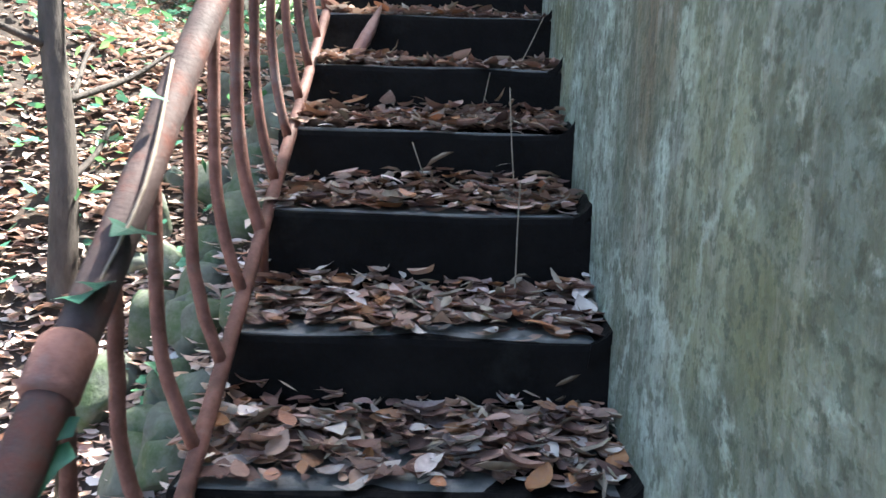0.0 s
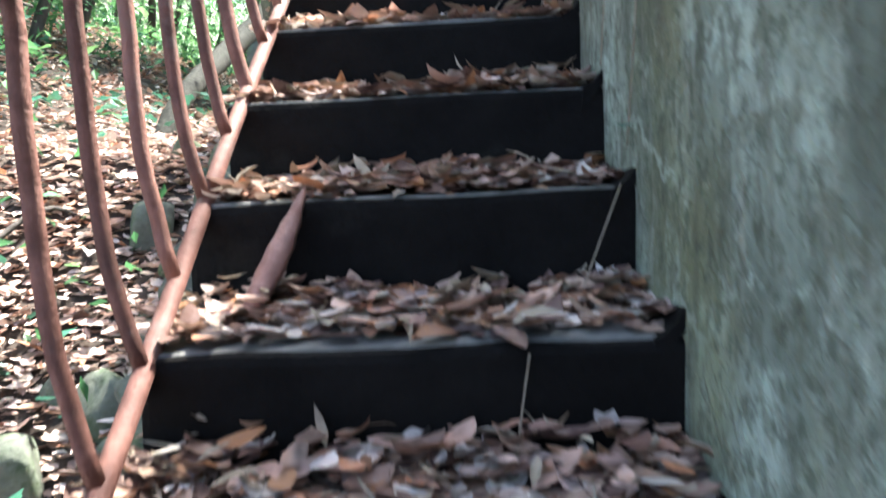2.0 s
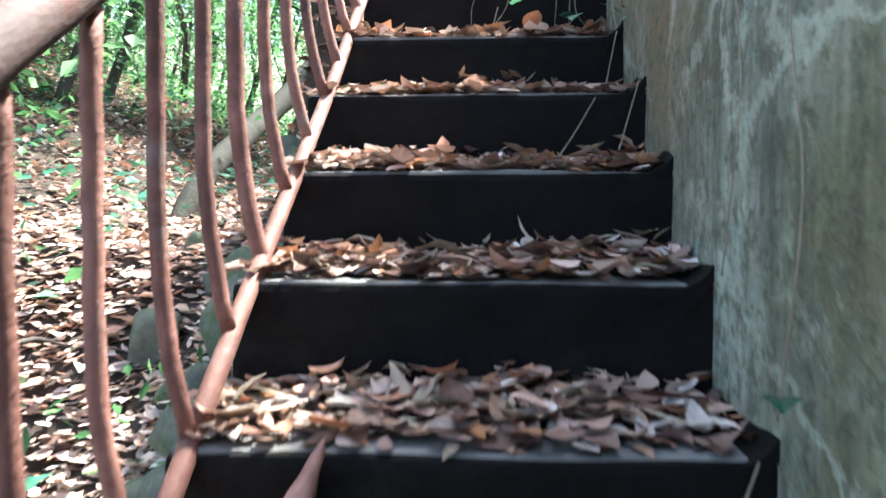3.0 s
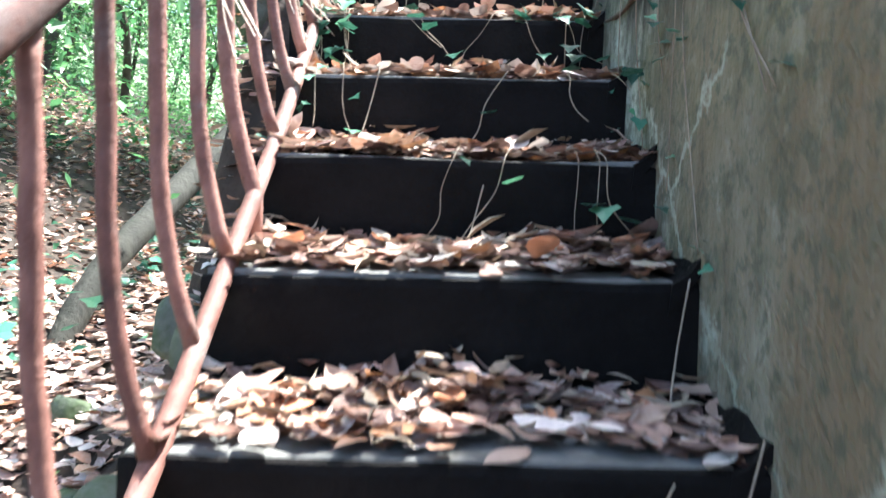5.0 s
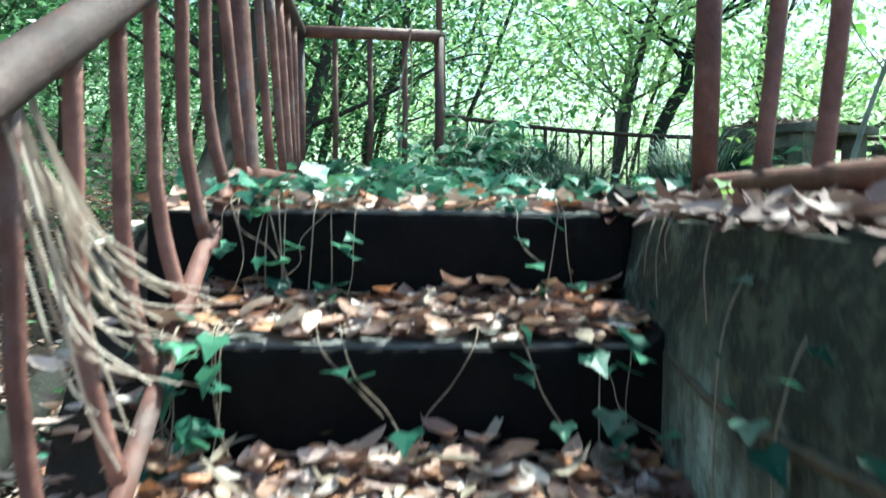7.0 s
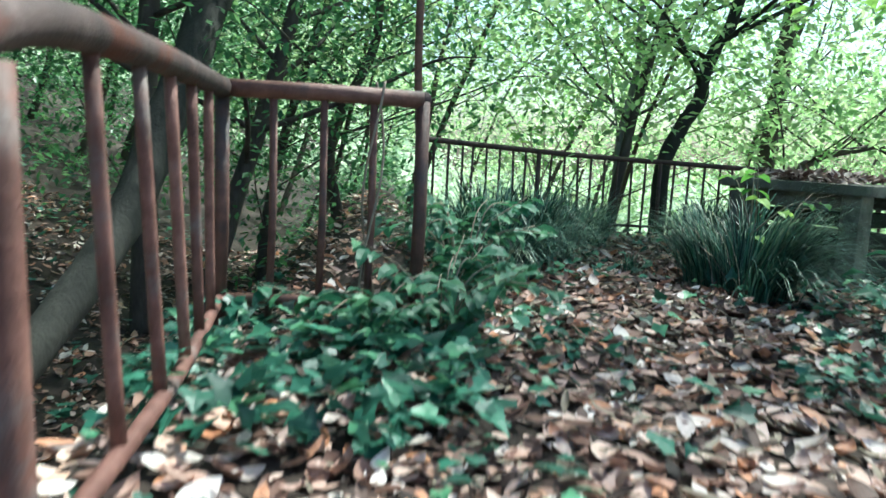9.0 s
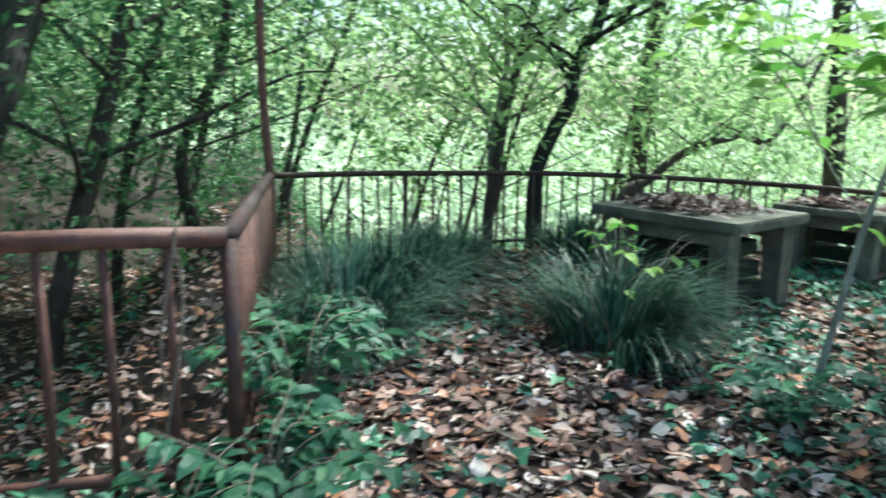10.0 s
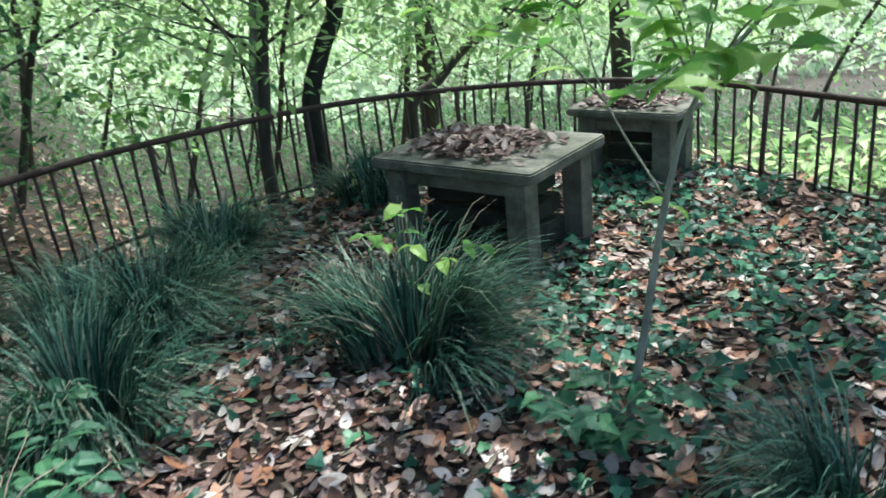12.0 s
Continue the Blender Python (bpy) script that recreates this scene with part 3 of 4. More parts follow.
part("dry_vine", mesh_from("dry_vine", v, f, M_TWIG, True), None, gate, "thin dry vine wound round a bar")

# ---- railing round the terrace ----
fence = thing("terrace_railing", "dark rusty iron railing round the terrace edge", "railing")
B3 = (B[0], B[1], 0.731)
side = [B3, (0.47, 3.2, 0.69), FENCE[0]]
part("top_pipe", tube_mesh("top_pipe", curve_points(side, 6), 0.027, M_TOPRAIL, 12, 0.03), None, fence, "weathered top pipe beside the shrubs")
part("bottom_pipe", tube_mesh("bottom_pipe", curve_points([(p[0], p[1], 0.08) for p in side], 4), 0.016, M_RUST_DARK, 8, 0.05), None, fence)
for i in range(1, 22):
    t = i / 21
    x, y, z = B[0] + (0.50 - B[0]) * t, B[1] + (4.5 - B[1]) * t, 0.731 - 0.091 * t
    part("baluster", tube_mesh("bar", [(x, y, -0.06), (x, y, z)], 0.0125, M_RUST_DARK, 8, 0.06, i), None, fence)
line = curve_points(FENCE, 24)
part("top_pipe", tube_mesh("top_pipe", line[::3] + [line[-1]], 0.019, M_FENCE, 10, 0.05), None, fence, "thin dark top pipe")
part("bottom_pipe", tube_mesh("bottom_pipe", [(p.x, p.y, p.z - 0.50) for p in line[::3]], 0.011, M_FENCE, 8, 0.05), None, fence)
acc, last = 0.0, line[0]
bar_v, bar_f = tube([(0, 0, -0.62), (0.004, 0, -0.3), (0, 0, 0)], 0.0095, 6, 0.05)
bar_me = mesh_from("fence_bar", bar_v, bar_f, M_FENCE, True)
post_v, post_f = tube([(0, 0, -0.72), (0, 0, 0)], 0.017, 8, 0.05)
post_me = mesh_from("fence_post", post_v, post_f, M_FENCE, True)
count = 0
for p in line:
    acc += (p - last).length
    last = p
    if acc > 0.115:
        acc -= 0.115
        count += 1
        ob = part("post" if count % 9 == 0 else "baluster", post_me if count % 9 == 0 else bar_me, None, fence)
        ob.location = p
        ob.rotation_euler = (0.02 * math.sin(count * 1.7), 0.02 * math.cos(count * 2.3), count)

pole = thing("rusty_pole", "tall thin rusty pole standing at the railing corner", "pole", (0.50, 4.52, -0.1))
pts = [(0, 0, 0), (0.0, 0, 0.7), (-0.03, 0.02, 1.3), (-0.02, 0.03, 2.2), (0.02, 0.03, 3.4)]
part("pipe", tube_mesh("pipe", curve_points(pts, 5), 0.026, M_RUST_DARK, 10, 0.06), None, pole)

# ---- railing on the retaining wall ----
wrail = thing("wall_railing", "rusty brown bar railing standing on the retaining wall top", "railing")
WY0, WY1 = -2.6, 0.0
part("bottom_pipe", tube_mesh("bottom_pipe", [(0.95, WY1, 0.06), (0.95, -0.9, 0.07), (0.95, WY0, 0.07)], 0.020, M_RUST, 10, 0.04), None, wrail)
part("top_pipe", tube_mesh("top_pipe", [(0.95, WY1 + 0.01, 0.74), (0.95, -0.9, 0.74), (0.95, WY0, 0.74)], 0.026, M_TOPRAIL, 12, 0.03), None, wrail)
part("post", tube_mesh("bar", [(0.95, WY1, -0.04), (0.95, WY1, 0.74)], 0.025, M_RUST, 12, 0.04), None, wrail, "thick round rusty end post")
for i in range(1, 12):
    y = WY1 - 0.06 - 0.20 * i
    part("baluster", tube_mesh("bar", curve_points([(0.95, y, 0.06), (0.962, y, 0.2), (0.972, y, 0.36), (0.966, y, 0.56), (0.95, y, 0.73)], 3), 0.0145, M_RUST, 10, 0.05, i), None, wrail)


# ---- concrete tables ----
def table(name, label, at, turn, lx, ly, height, slab, group):
    t = thing(name, label, "table", (at[0], at[1], -0.05), group)
    t.rotation_euler = (0, 0, turn)
    h = height + 0.05
    bm = bmesh.new()
    r, pts = 0.028, []
    for cx, cy, a0 in ((lx / 2 - r, ly / 2 - r, 0), (-lx / 2 + r, ly / 2 - r, 90), (-lx / 2 + r, -ly / 2 + r, 180), (lx / 2 - r, -ly / 2 + r, 270)):
        for j in range(6):
            a = radians(a0 + 18 * j)
            pts.append((cx + r * math.cos(a), cy + r * math.sin(a)))
    face = bm.faces.new([bm.verts.new((x, y, h - slab)) for x, y in pts])
    ext = bmesh.ops.extrude_face_region(bm, geom=[face])
    for v in ext["geom"]:
        if isinstance(v, bmesh.types.BMVert):
            v.co.z = h
    bmesh.ops.recalc_face_normals(bm, faces=bm.faces)
    bmesh.ops.bevel(bm, geom=[e for e in bm.edges if abs(e.verts[0].co.z - e.verts[1].co.z) < 1e-4], offset=0.008, segments=2, affect="EDGES")
    for v in bm.verts:
        v.co += noise.noise_vector(v.co * 6) * 0.005
    part("tabletop", bm, M_CONC, t, "thick concrete slab with rounded corners")
    w = 0.056
    for sx in (-1, 1):
        for sy in (-1, 1):
            cx, cy = sx * (lx / 2 - 0.12), sy * (ly / 2 - 0.10)
            part("leg", rounded_block(cx - w, cx + w, cy - w, cy + w, 0, h - slab + 0.002, 0.008, 0.004, 2, int(sx * 3 + sy)), M_CONC, t)
    for sy in (-1, 1):
        cy = sy * (ly / 2 - 0.10)
        part("apron", rounded_block(-lx / 2 + 0.17, lx / 2 - 0.17, cy - 0.025, cy + 0.025, h - slab - 0.09, h - slab + 0.001, 0.006, 0.003, 2), M_CONC, t)
    # dark stacked slabs; under the larger table they stand in for shade
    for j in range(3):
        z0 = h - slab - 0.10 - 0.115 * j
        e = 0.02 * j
        part("slab", rounded_block(-lx / 2 + 0.20 - e, lx / 2 - 0.22 + e, -ly / 2 + 0.17, ly / 2 - 0.17, z0 - 0.085 if j < 2 else 0.0, z0, 0.012, 0.012, 3, 20 + j), M_UNDER_TABLE, t, "slab under the table, coloured dark for the shade there")
    return t


TABLES = [((2.86, 3.865), math.atan2(0.81, -0.41), 0.95, 0.73, 0.50), ((4.12, 4.27), math.atan2(0.61, -0.31), 0.72, 0.46, 0.43)]
table("concrete_table", "weathered concrete garden table strewn with dead leaves", TABLES[0][0], TABLES[0][1], 0.95, 0.73, 0.50, 0.055, "tables on the terrace")
table("concrete_table", "smaller mossy concrete table beside the railing", TABLES[1][0], TABLES[1][1], 0.72, 0.46, 0.43, 0.045, "tables on the terrace")

# ---- trees ----
def stem(points, r0, r1, n=5, sides=9, seed=0):
    pts = curve_points(points, n)
    return tube(pts, list(np.linspace(r0, r1, len(pts))), sides, 0.12, True, seed), pts


def crown(centres, spread, count, size, seed):
    """Small leaves in clumps round twig ends."""
    r = np.random.default_rng(seed)
    c = np.asarray(centres)
    pick = r.integers(0, len(c), count)
    pos = c[pick] + r.normal(0, 1, (count, 3)) * spread
    return leaves(pos, r.uniform(0.6, 1.3, count) * size, r.uniform(0.45, 0.65, count) * size, r.uniform(0, 6.28, count), r.normal(-0.3, 0.5, count),
                  r.normal(0, 0.5, count), SMALL, SMALL_F, 0.1, 0.1)


def tree(name, label, base, points, r0, r1, leaf_mat, bark=None, limbs=9, leaf_count=2600, leaf_size=0.10, limb_from=0.3, reach=1.3, spread=0.22, seed=0, group=""):
    t = thing(name, label, "tree", base, group)
    r = random.Random(seed)
    chunk, pts = stem(points, r0, r1, 6, 10, seed)
    chunks, ends = [chunk], []
    for i in range(limbs):
        k = int(len(pts) * (limb_from + (0.98 - limb_from) * (i + r.random()) / limbs))
        p = pts[min(k, len(pts) - 1)]
        a, up = r.random() * 6.28, 0.25 + 0.6 * r.random()
        ln = reach * (0.6 + 0.7 * r.random())
        d = Vector((math.cos(a), math.sin(a), up)).normalized()
        side = Vector((-d.y, d.x, 0)) * (r.random() - 0.5)
        q = [p, p + d * ln * 0.45 + side * 0.2 * ln, p + d * ln * 0.8 + side * 0.5 * ln + Vector((0, 0, 0.05)), p + d * ln + side * 0.7 * ln - Vector((0, 0, 0.05))]
        c, lp = stem(q, max(0.008, r1 * 0.55), 0.004, 4, 5, seed + i)
        chunks.append(c)
        for m in range(4, len(lp), 2):
            ends.append(tuple(lp[m]))
            ends.append(tuple(lp[m] + Vector((r.uniform(-1, 1), r.uniform(-1, 1), r.uniform(-0.4, 0.4))) * 0.35 * ln))
    v, f = join(chunks)
    part("trunk", mesh_from("trunk", v, f, bark or M_BARK, True), None, t)
    v, f = crown(ends, spread, leaf_count, leaf_size, seed)
    part("crown", mesh_from("crown", v, f, leaf_mat), None, t)
    return t


# the leaning tree beside the stairs
BIG = [(-1.35, 0.55, -1.75), (-1.32, 1.1, -1.2), (-1.28, 1.9, -0.82), (-1.15, 2.8, -0.36), (-1.06, 3.6, 0.1), (-1.02, 4.15, 0.6), (-0.95, 4.8, 1.3), (-0.85, 5.4, 2.3), (-0.7, 6.0, 4.2), (-0.5, 6.3, 6.0)]
b0 = Vector(BIG[0])
tree("leaning_tree", "dark grey-brown leaning tree growing from the slope beside the stairs", tuple(b0), [tuple(Vector(p) - b0) for p in BIG], 0.055, 0.165, M_EVERGREEN, M_DARK_BARK, 9, 4200, 0.11, 0.72, 1.9, 0.35, 3)
tree("hillside_tree", "dark trunk leaning over the leafy slope behind the railing", (-1.14, 5.6, float(ground_height(-1.14, 5.6)) - 0.1), [(0, 0, 0), (0.2, 0.1, 0.9), (0.42, 0.25, 1.7), (0.65, 0.45, 2.7), (1.1, 0.9, 5.0)], 0.085, 0.05, M_EVERGREEN, None, 12, 5200, 0.075, 0.35, 1.7, 0.32, 301)
tree("hillside_tree", "upright dark trunk behind the leaning tree", (-1.5, 5.3, float(ground_height(-1.5, 5.3)) - 0.1), [(0, 0, 0), (0.03, 0.0, 1.2), (0.02, 0.1, 2.4), (0.15, 0.1, 4.0), (0.3, 0.2, 6.5)], 0.10, 0.05, M_EVERGREEN, None, 12, 5200, 0.075, 0.35, 1.7, 0.32, 302)
tree("hillside_tree", "thin crooked tree with bare low branches on the slope", (-0.15, 6.6, float(ground_height(-0.15, 6.6)) - 0.1), [(0, 0, 0), (-0.1, 0.0, 0.8), (0.25, 0.1, 1.6), (0.35, 0.1, 2.4), (0.8, 0.2, 4.5)], 0.06, 0.025, M_MAPLE, None, 14, 3000, 0.08, 0.25, 1.6, 0.30, 303)
def rooted(name, label, points, r0, r1, leaf_mat, bark, limbs, count, size, limb_from, reach, spread, seed):
    """A tree given by the line of its trunk, carried down into the ground."""
    x, y, z = points[0]
    g = float(ground_height(x, y)) - 0.1
    line = [(0, 0, 0), (0, 0, (z - g) * 0.5)] + [(p[0] - x, p[1] - y, p[2] - g) for p in points]
    return tree(name, label, (x, y, g), line, r0, r1, leaf_mat, bark, limbs, count, size, limb_from, reach, spread, seed)


PALE_TRUNK = [(2.193, 5.95, 0.204), (2.256, 5.95, 0.576), (2.309, 5.95, 0.92), (2.402, 5.95, 1.348), (2.531, 5.95, 1.857)]
DARK_TRUNK = [(2.516, 5.75, 0.17), (2.531, 5.75, 0.55), (2.664, 5.75, 0.871), (2.784, 5.75, 1.074), (2.802, 5.75, 1.27), (2.896, 5.75, 1.533), (3.035, 5.75, 1.88)]
LOW_TRUNK = [(3.551, 6.4, 0.224), (3.814, 6.4, 0.395), (4.018, 6.4, 0.567), (4.292, 6.4, 0.699), (4.681, 6.4, 0.791), (5.184, 6.4, 0.973)]
rooted("slender_tree", "slender grey forked tree behind the terrace railing", PALE_TRUNK + [(3.23, 6.1, 4.6), (3.63, 6.3, 6.2)], 0.050, 0.028, M_MAPLE, M_BARK, 12, 3000, 0.09, 0.45, 1.5, 0.3, 11)
rooted("slender_tree", "pale thin tree beside the forked one", [(2.218, 6.0, 0.572), (2.23, 6.0, 0.802), (2.335, 6.0, 1.392), (2.329, 6.0, 1.874)] + [(2.63, 6.2, 5.0)], 0.040, 0.018, M_MAPLE, M_PALE_BARK, 10, 1800, 0.09, 0.4, 1.2, 0.3, 14)
rooted("slender_tree", "dark leaning tree with a knotted trunk behind the railing", DARK_TRUNK + [(3.64, 5.9, 4.6), (4.04, 6.2, 6.2)], 0.075, 0.04, M_MAPLE, M_DARK_BARK, 10, 3000, 0.09, 0.55, 1.5, 0.3, 12)
rooted("slender_tree", "low mossy tree leaning far over behind the railing", LOW_TRUNK + [(6.58, 6.6, 3.6)], 0.060, 0.02, M_MAPLE, M_BARK, 11, 2600, 0.09, 0.4, 1.2, 0.3, 13)
# trees added, crowns mostly out of view, to break the sun on the terrace
for i, (x, y, lx, ly) in enumerate(((5.9, 6.6, -1.2, -0.6), (7.0, 4.0, -1.6, 0.2), (4.2, 7.6, 0.2, -1.4), (7.8, 2.6, -1.8, 0.4))):
    z = float(ground_height(x, y)) - 0.1
    tree("canopy_tree", "tall broad-crowned tree added to shade the terrace", (x, y, z), [(0, 0, 0), (0.1 * lx, 0.1 * ly, 2.0), (0.35 * lx, 0.35 * ly, 4.2), (lx, ly, 7.4), (1.3 * lx, 1.3 * ly, 9.0)], 0.11, 0.04, M_MAPLE, M_BARK, 16, 2300, 0.12, 0.58, 2.6, 0.32, 200 + i, "tall trees over the terrace")

KINDS = []
for i in range(5):
    r = random.Random(100 + i)
    ln, lean = 6.0 + 2 * r.random(), 0.6 + 2.4 * r.random()
    pts = [(0, 0, 0), (0.14 * lean, 0.15 * r.random(), 1.1), (0.25 * lean + 0.2 * (r.random() - 0.5), 0.5 * (r.random() - 0.5), 2.3), (0.55 * lean, 0.6 * (r.random() - 0.5), 3.9), (lean, 0.5, ln)]
    KINDS.append((tree("woodland_tree", "thin evergreen tree of the hillside wood, leaves darkened for shade", (-6 - i, 9 + i, float(ground_height(-6 - i, 9 + i)) - 0.1), pts, 0.04 + 0.03 * r.random(), 0.015, M_EVERGREEN, None, 16, 4600, 0.085, 0.12, 1.7, 0.30, 30 + i, "trees of the wood"),
                  tree("maple_tree", "slender maple, leaves coloured light green for sunlight", (6 + 1.3 * i, 12 + i, float(ground_height(6 + 1.3 * i, 12 + i)) - 0.1), pts, 0.03 + 0.025 * r.random(), 0.012, M_MAPLE, M_BARK, 16, 2600, 0.09, 0.25, 2.2, 0.22, 50 + i, "maples beyond the terrace")))
r = random.Random(5)
spots = [(-6 - i, 9 + i) for i in range(5)] + [(6 + 1.3 * i, 12 + i) for i in range(5)] + [(2.1, 6.0), (2.4, 5.8), (3.2, 6.3), (-0.9, 4.9)]
tries = 0
while len(spots) < 125 and tries < 9000:
    tries += 1
    x, y = r.uniform(-12, 15), r.uniform(-4, 22)
    near_path = (x > -3.4 and y < 5.9 and x < 5.4) or (x > -6.0 and y < 0.5)
    if near_path or outside(x, y) < 0.5 or (x < -0.5 and y < -1.0 and x > -3.2) or (x > 4.5 and y < -3):
        continue
    gap = (1.0 if x < 0 else 1.7) if y < 13 else 1.9
    if any(math.hypot(x - a, y - b) < gap for a, b in spots):
        continue
    spots.append((x, y))
    # lit-coloured maples to the right, shade-coloured evergreens to the left
    light = x + 0.2 * (y - 6) > -0.3 + r.uniform(-0.8, 0.8)
    src = KINDS[r.randrange(5)][1 if light else 0]
    m = pose(x, y, float(ground_height(x, y)) - 0.1, r.uniform(-9, 9), r.uniform(-6, 12), r.uniform(-55, 45))
    copy_thing(src, m)

# ---- fallen leaves ----
def scatter(n, x0, x1, y0, y1, keep):
    x, y = rng.uniform(x0, x1, n), rng.uniform(y0, y1, n)
    k = keep(x, y)
    x, y = x[k], y[k]
    z = ground_height(x, y)
    z = np.where((x > -0.18) & (x < 0.95) & (y >= 0) & (y < 0.34), 0.004, z)
    return np.stack([x, y, z], -1)


PATH_X = lambda y: np.interp(y, [0, 2, 3, 4, 5], [0.55, 1.15, 1.5, 1.85, 2.0])
litter("leaf_litter", scatter(17000, -0.3, 4.8, 0.02, 5.5, lambda x, y: outside(x, y) < -0.02), M_DRY, "carpet of dry brown and pinkish fallen leaves on the terrace", 0.045, 0.115, 0.22, FINE, FINE_F, slim=0.5)
litter("leaf_litter", scatter(28000, -6.5, 0.5, -6.5, 8.0, lambda x, y: (outside(x, y) > 0.03) & ((x < -0.06) | (y > 1.9))), M_DRY, "thick layer of fallen leaves on the slope beside the stairs", 0.05, 0.12)
litter("leaf_litter", scatter(15000, -2.4, -0.07, -5.6, 2.2, lambda x, y: (outside(x, y) > 0.03) & (np.random.default_rng(3).random(len(x)) < np.clip((x + 2.4) / 1.0, 0, 1) * np.clip((2.2 - y) / 1.2, 0, 1))), M_PALE, "dry leaf drift along the outer side of the stairs, paled as sunlit", 0.045, 0.11, 0.17, slim=0.55, lift=0.010)
litter("leaf_litter", scatter(7000, 0.5, 9.0, 4.5, 11.0, lambda x, y: outside(x, y) > 0.1), M_LITTER, "fallen leaves below the terrace", 0.06, 0.13)
litter("leaf_litter", scatter(3600, 0.80, 2.2, -3.0, 0.25, lambda x, y: (x > 0.81) & (y < 0.4)) * np.array((1, 1, 0)) + np.array((0, 0, 0.004)), M_TABLE_LITTER, "dull dead leaves caught on the wall top", 0.04, 0.10)
lip = np.stack([rng.uniform(0.80, 1.0, 420), rng.uniform(-1.8, 0.3, 420), rng.uniform(0.0, 0.012, 420)], -1)
litter("leaf_litter", lip, M_TABLE_LITTER, "dull brown dead leaves strewn along the wall's edge", 0.03, 0.075, 0.3, FINE, FINE_F, slim=0.5)


def tread_heap(n, low, high):
    """Leaves heaped on the treads, deepest against the riser."""
    heap = []
    for k in range(1, STEPS):
        y0, z1 = step_edge(k)
        x = rng.uniform(-0.035, WIDTH, n)
        u = rng.beta(1.4, 0.95, n)
        deep = high * (1.8 if k > 9 else 1.0)
        z = z1 + low + (deep * u ** 1.6 + 0.006) * rng.random(n) ** (0.6 if k > 9 else 1.0) + 0.012 * u * np.sin(9 * x + 2.1 * k)
        heap.append(np.stack([x, y0 + 0.03 + u * (TREAD - 0.045), np.maximum(z, z1 + 0.003)], -1))
    return np.concatenate(heap)


litter("leaf_litter", tread_heap(520, 0.002, 0.042), M_LITTER, "damp brown fallen leaves heaped on the stair treads", 0.035, 0.10, 0.17, FINE, FINE_F, slim=0.48)
litter("leaf_litter", tread_heap(110, 0.010, 0.040), M_DRY, "dry pale tan leaves lying over the damp ones on the stairs", 0.04, 0.105, 0.15, FINE, FINE_F, slim=0.52)
litter("leaf_litter", tread_heap(70, 0.012, 0.055), M_TWIG, "leaf stalks and twig scraps on the stairs", 0.04, 0.11, 0.25, slim=0.17)
for (cx, cy), turn, lx, ly, h in TABLES:
    n = int(520 * lx * ly / 0.64)
    u, w = np.clip(rng.normal(0.06, 0.20, n), -0.34, 0.40) * lx, np.clip(rng.normal(0, 0.20, n), -0.36, 0.36) * ly
    x, y = cx + u * math.cos(turn) - w * math.sin(turn), cy + u * math.sin(turn) + w * math.cos(turn)
    litter("leaf_litter", np.stack([x, y, h + 0.002 + 0.035 * np.exp(-(u / lx * 3.2) ** 2 - (w / ly * 3.2) ** 2) * rng.random(n)], -1), M_TABLE_LITTER, "heap of dull purplish dead leaves on a table top", 0.05, 0.10, 0.35)

# ---- ivy and low plants ----
def ivy_patch(n, keep, x0, x1, y0, y1, label, lo=0.03, hi=0.075, height=0.09):
    p = scatter(n, x0, x1, y0, y1, keep)
    p[:, 2] += rng.uniform(0.02, height, len(p))
    m = len(p)
    ln = rng.uniform(lo, hi, m)
    v, t = leaves(p, ln, ln * rng.uniform(0.75, 1.0, m), rng.uniform(0, 6.28, m), rng.normal(0.1, 0.35, m), rng.normal(0, 0.35, m), HEART, HEART_F, -0.1, 0.06)
    return tagged(new("ivy", mesh_from("ivy", v, t, M_IVY)), label, "ivy", kind="stuff")


noisy = lambda x, y: np.sin(3.1 * x + 1.2 * y) * np.cos(2.3 * y - 1.4 * x) + 0.4 * np.sin(7 * x) * np.cos(6.1 * y)
ivy_patch(7500, lambda x, y: (outside(x, y) < -0.03) & (x > PATH_X(y) + 0.45) & (noisy(x, y) + rng.normal(0, 0.4, len(x)) > -0.35), 0.3, 4.7, 0.1, 5.4, "ivy leaves spread among fallen leaves on the terrace", 0.028, 0.066, 0.07)
ivy_patch(2600, lambda x, y: (outside(x, y) < -0.03) & (x < PATH_X(y) + 0.45) & (noisy(x, y) + rng.normal(0, 0.5, len(x)) > 0.25), -0.2, 3.0, 0.05, 5.4, "scattered ivy leaves along the leaf-strewn path")
ivy_patch(650, lambda x, y: (outside(x, y) < 0.05) & (y < 2.1) & (x < 0.62), -0.2, 0.65, 0.9, 2.2, "ivy and seedlings thick round the stair-head railing", 0.04, 0.08, 0.16)
ivy_patch(5200, lambda x, y: (outside(x, y) > 0.3) & (noisy(0.6 * x, 0.6 * y) + rng.normal(0, 0.3, len(x)) > 0.1), -6.5, -0.5, -5.0, 9.0, "low ivy on the wooded slope", 0.05, 0.10, 0.25)


def undergrowth(n, x0, x1, y0, y1, keep, mat, label, lo, hi, top):
    p = scatter(n, x0, x1, y0, y1, keep)
    m = len(p)
    bush = 0.5 + 0.5 * np.sin(1.7 * p[:, 0] + 0.8 * p[:, 1]) * np.cos(1.3 * p[:, 1] - 0.9 * p[:, 0])
    p[:, 2] += top * (0.15 + 0.85 * bush) * rng.random(m)
    ln = rng.uniform(lo, hi, m)
    v, t = leaves(p, ln, ln * 0.5, rng.uniform(0, 6.28, m), rng.normal(-0.2, 0.5, m), rng.normal(0, 0.5, m), SMALL, SMALL_F, 0.1, 0.1)
    return tagged(new("undergrowth", mesh_from("undergrowth", v, t, mat)), label, "undergrowth", kind="stuff")


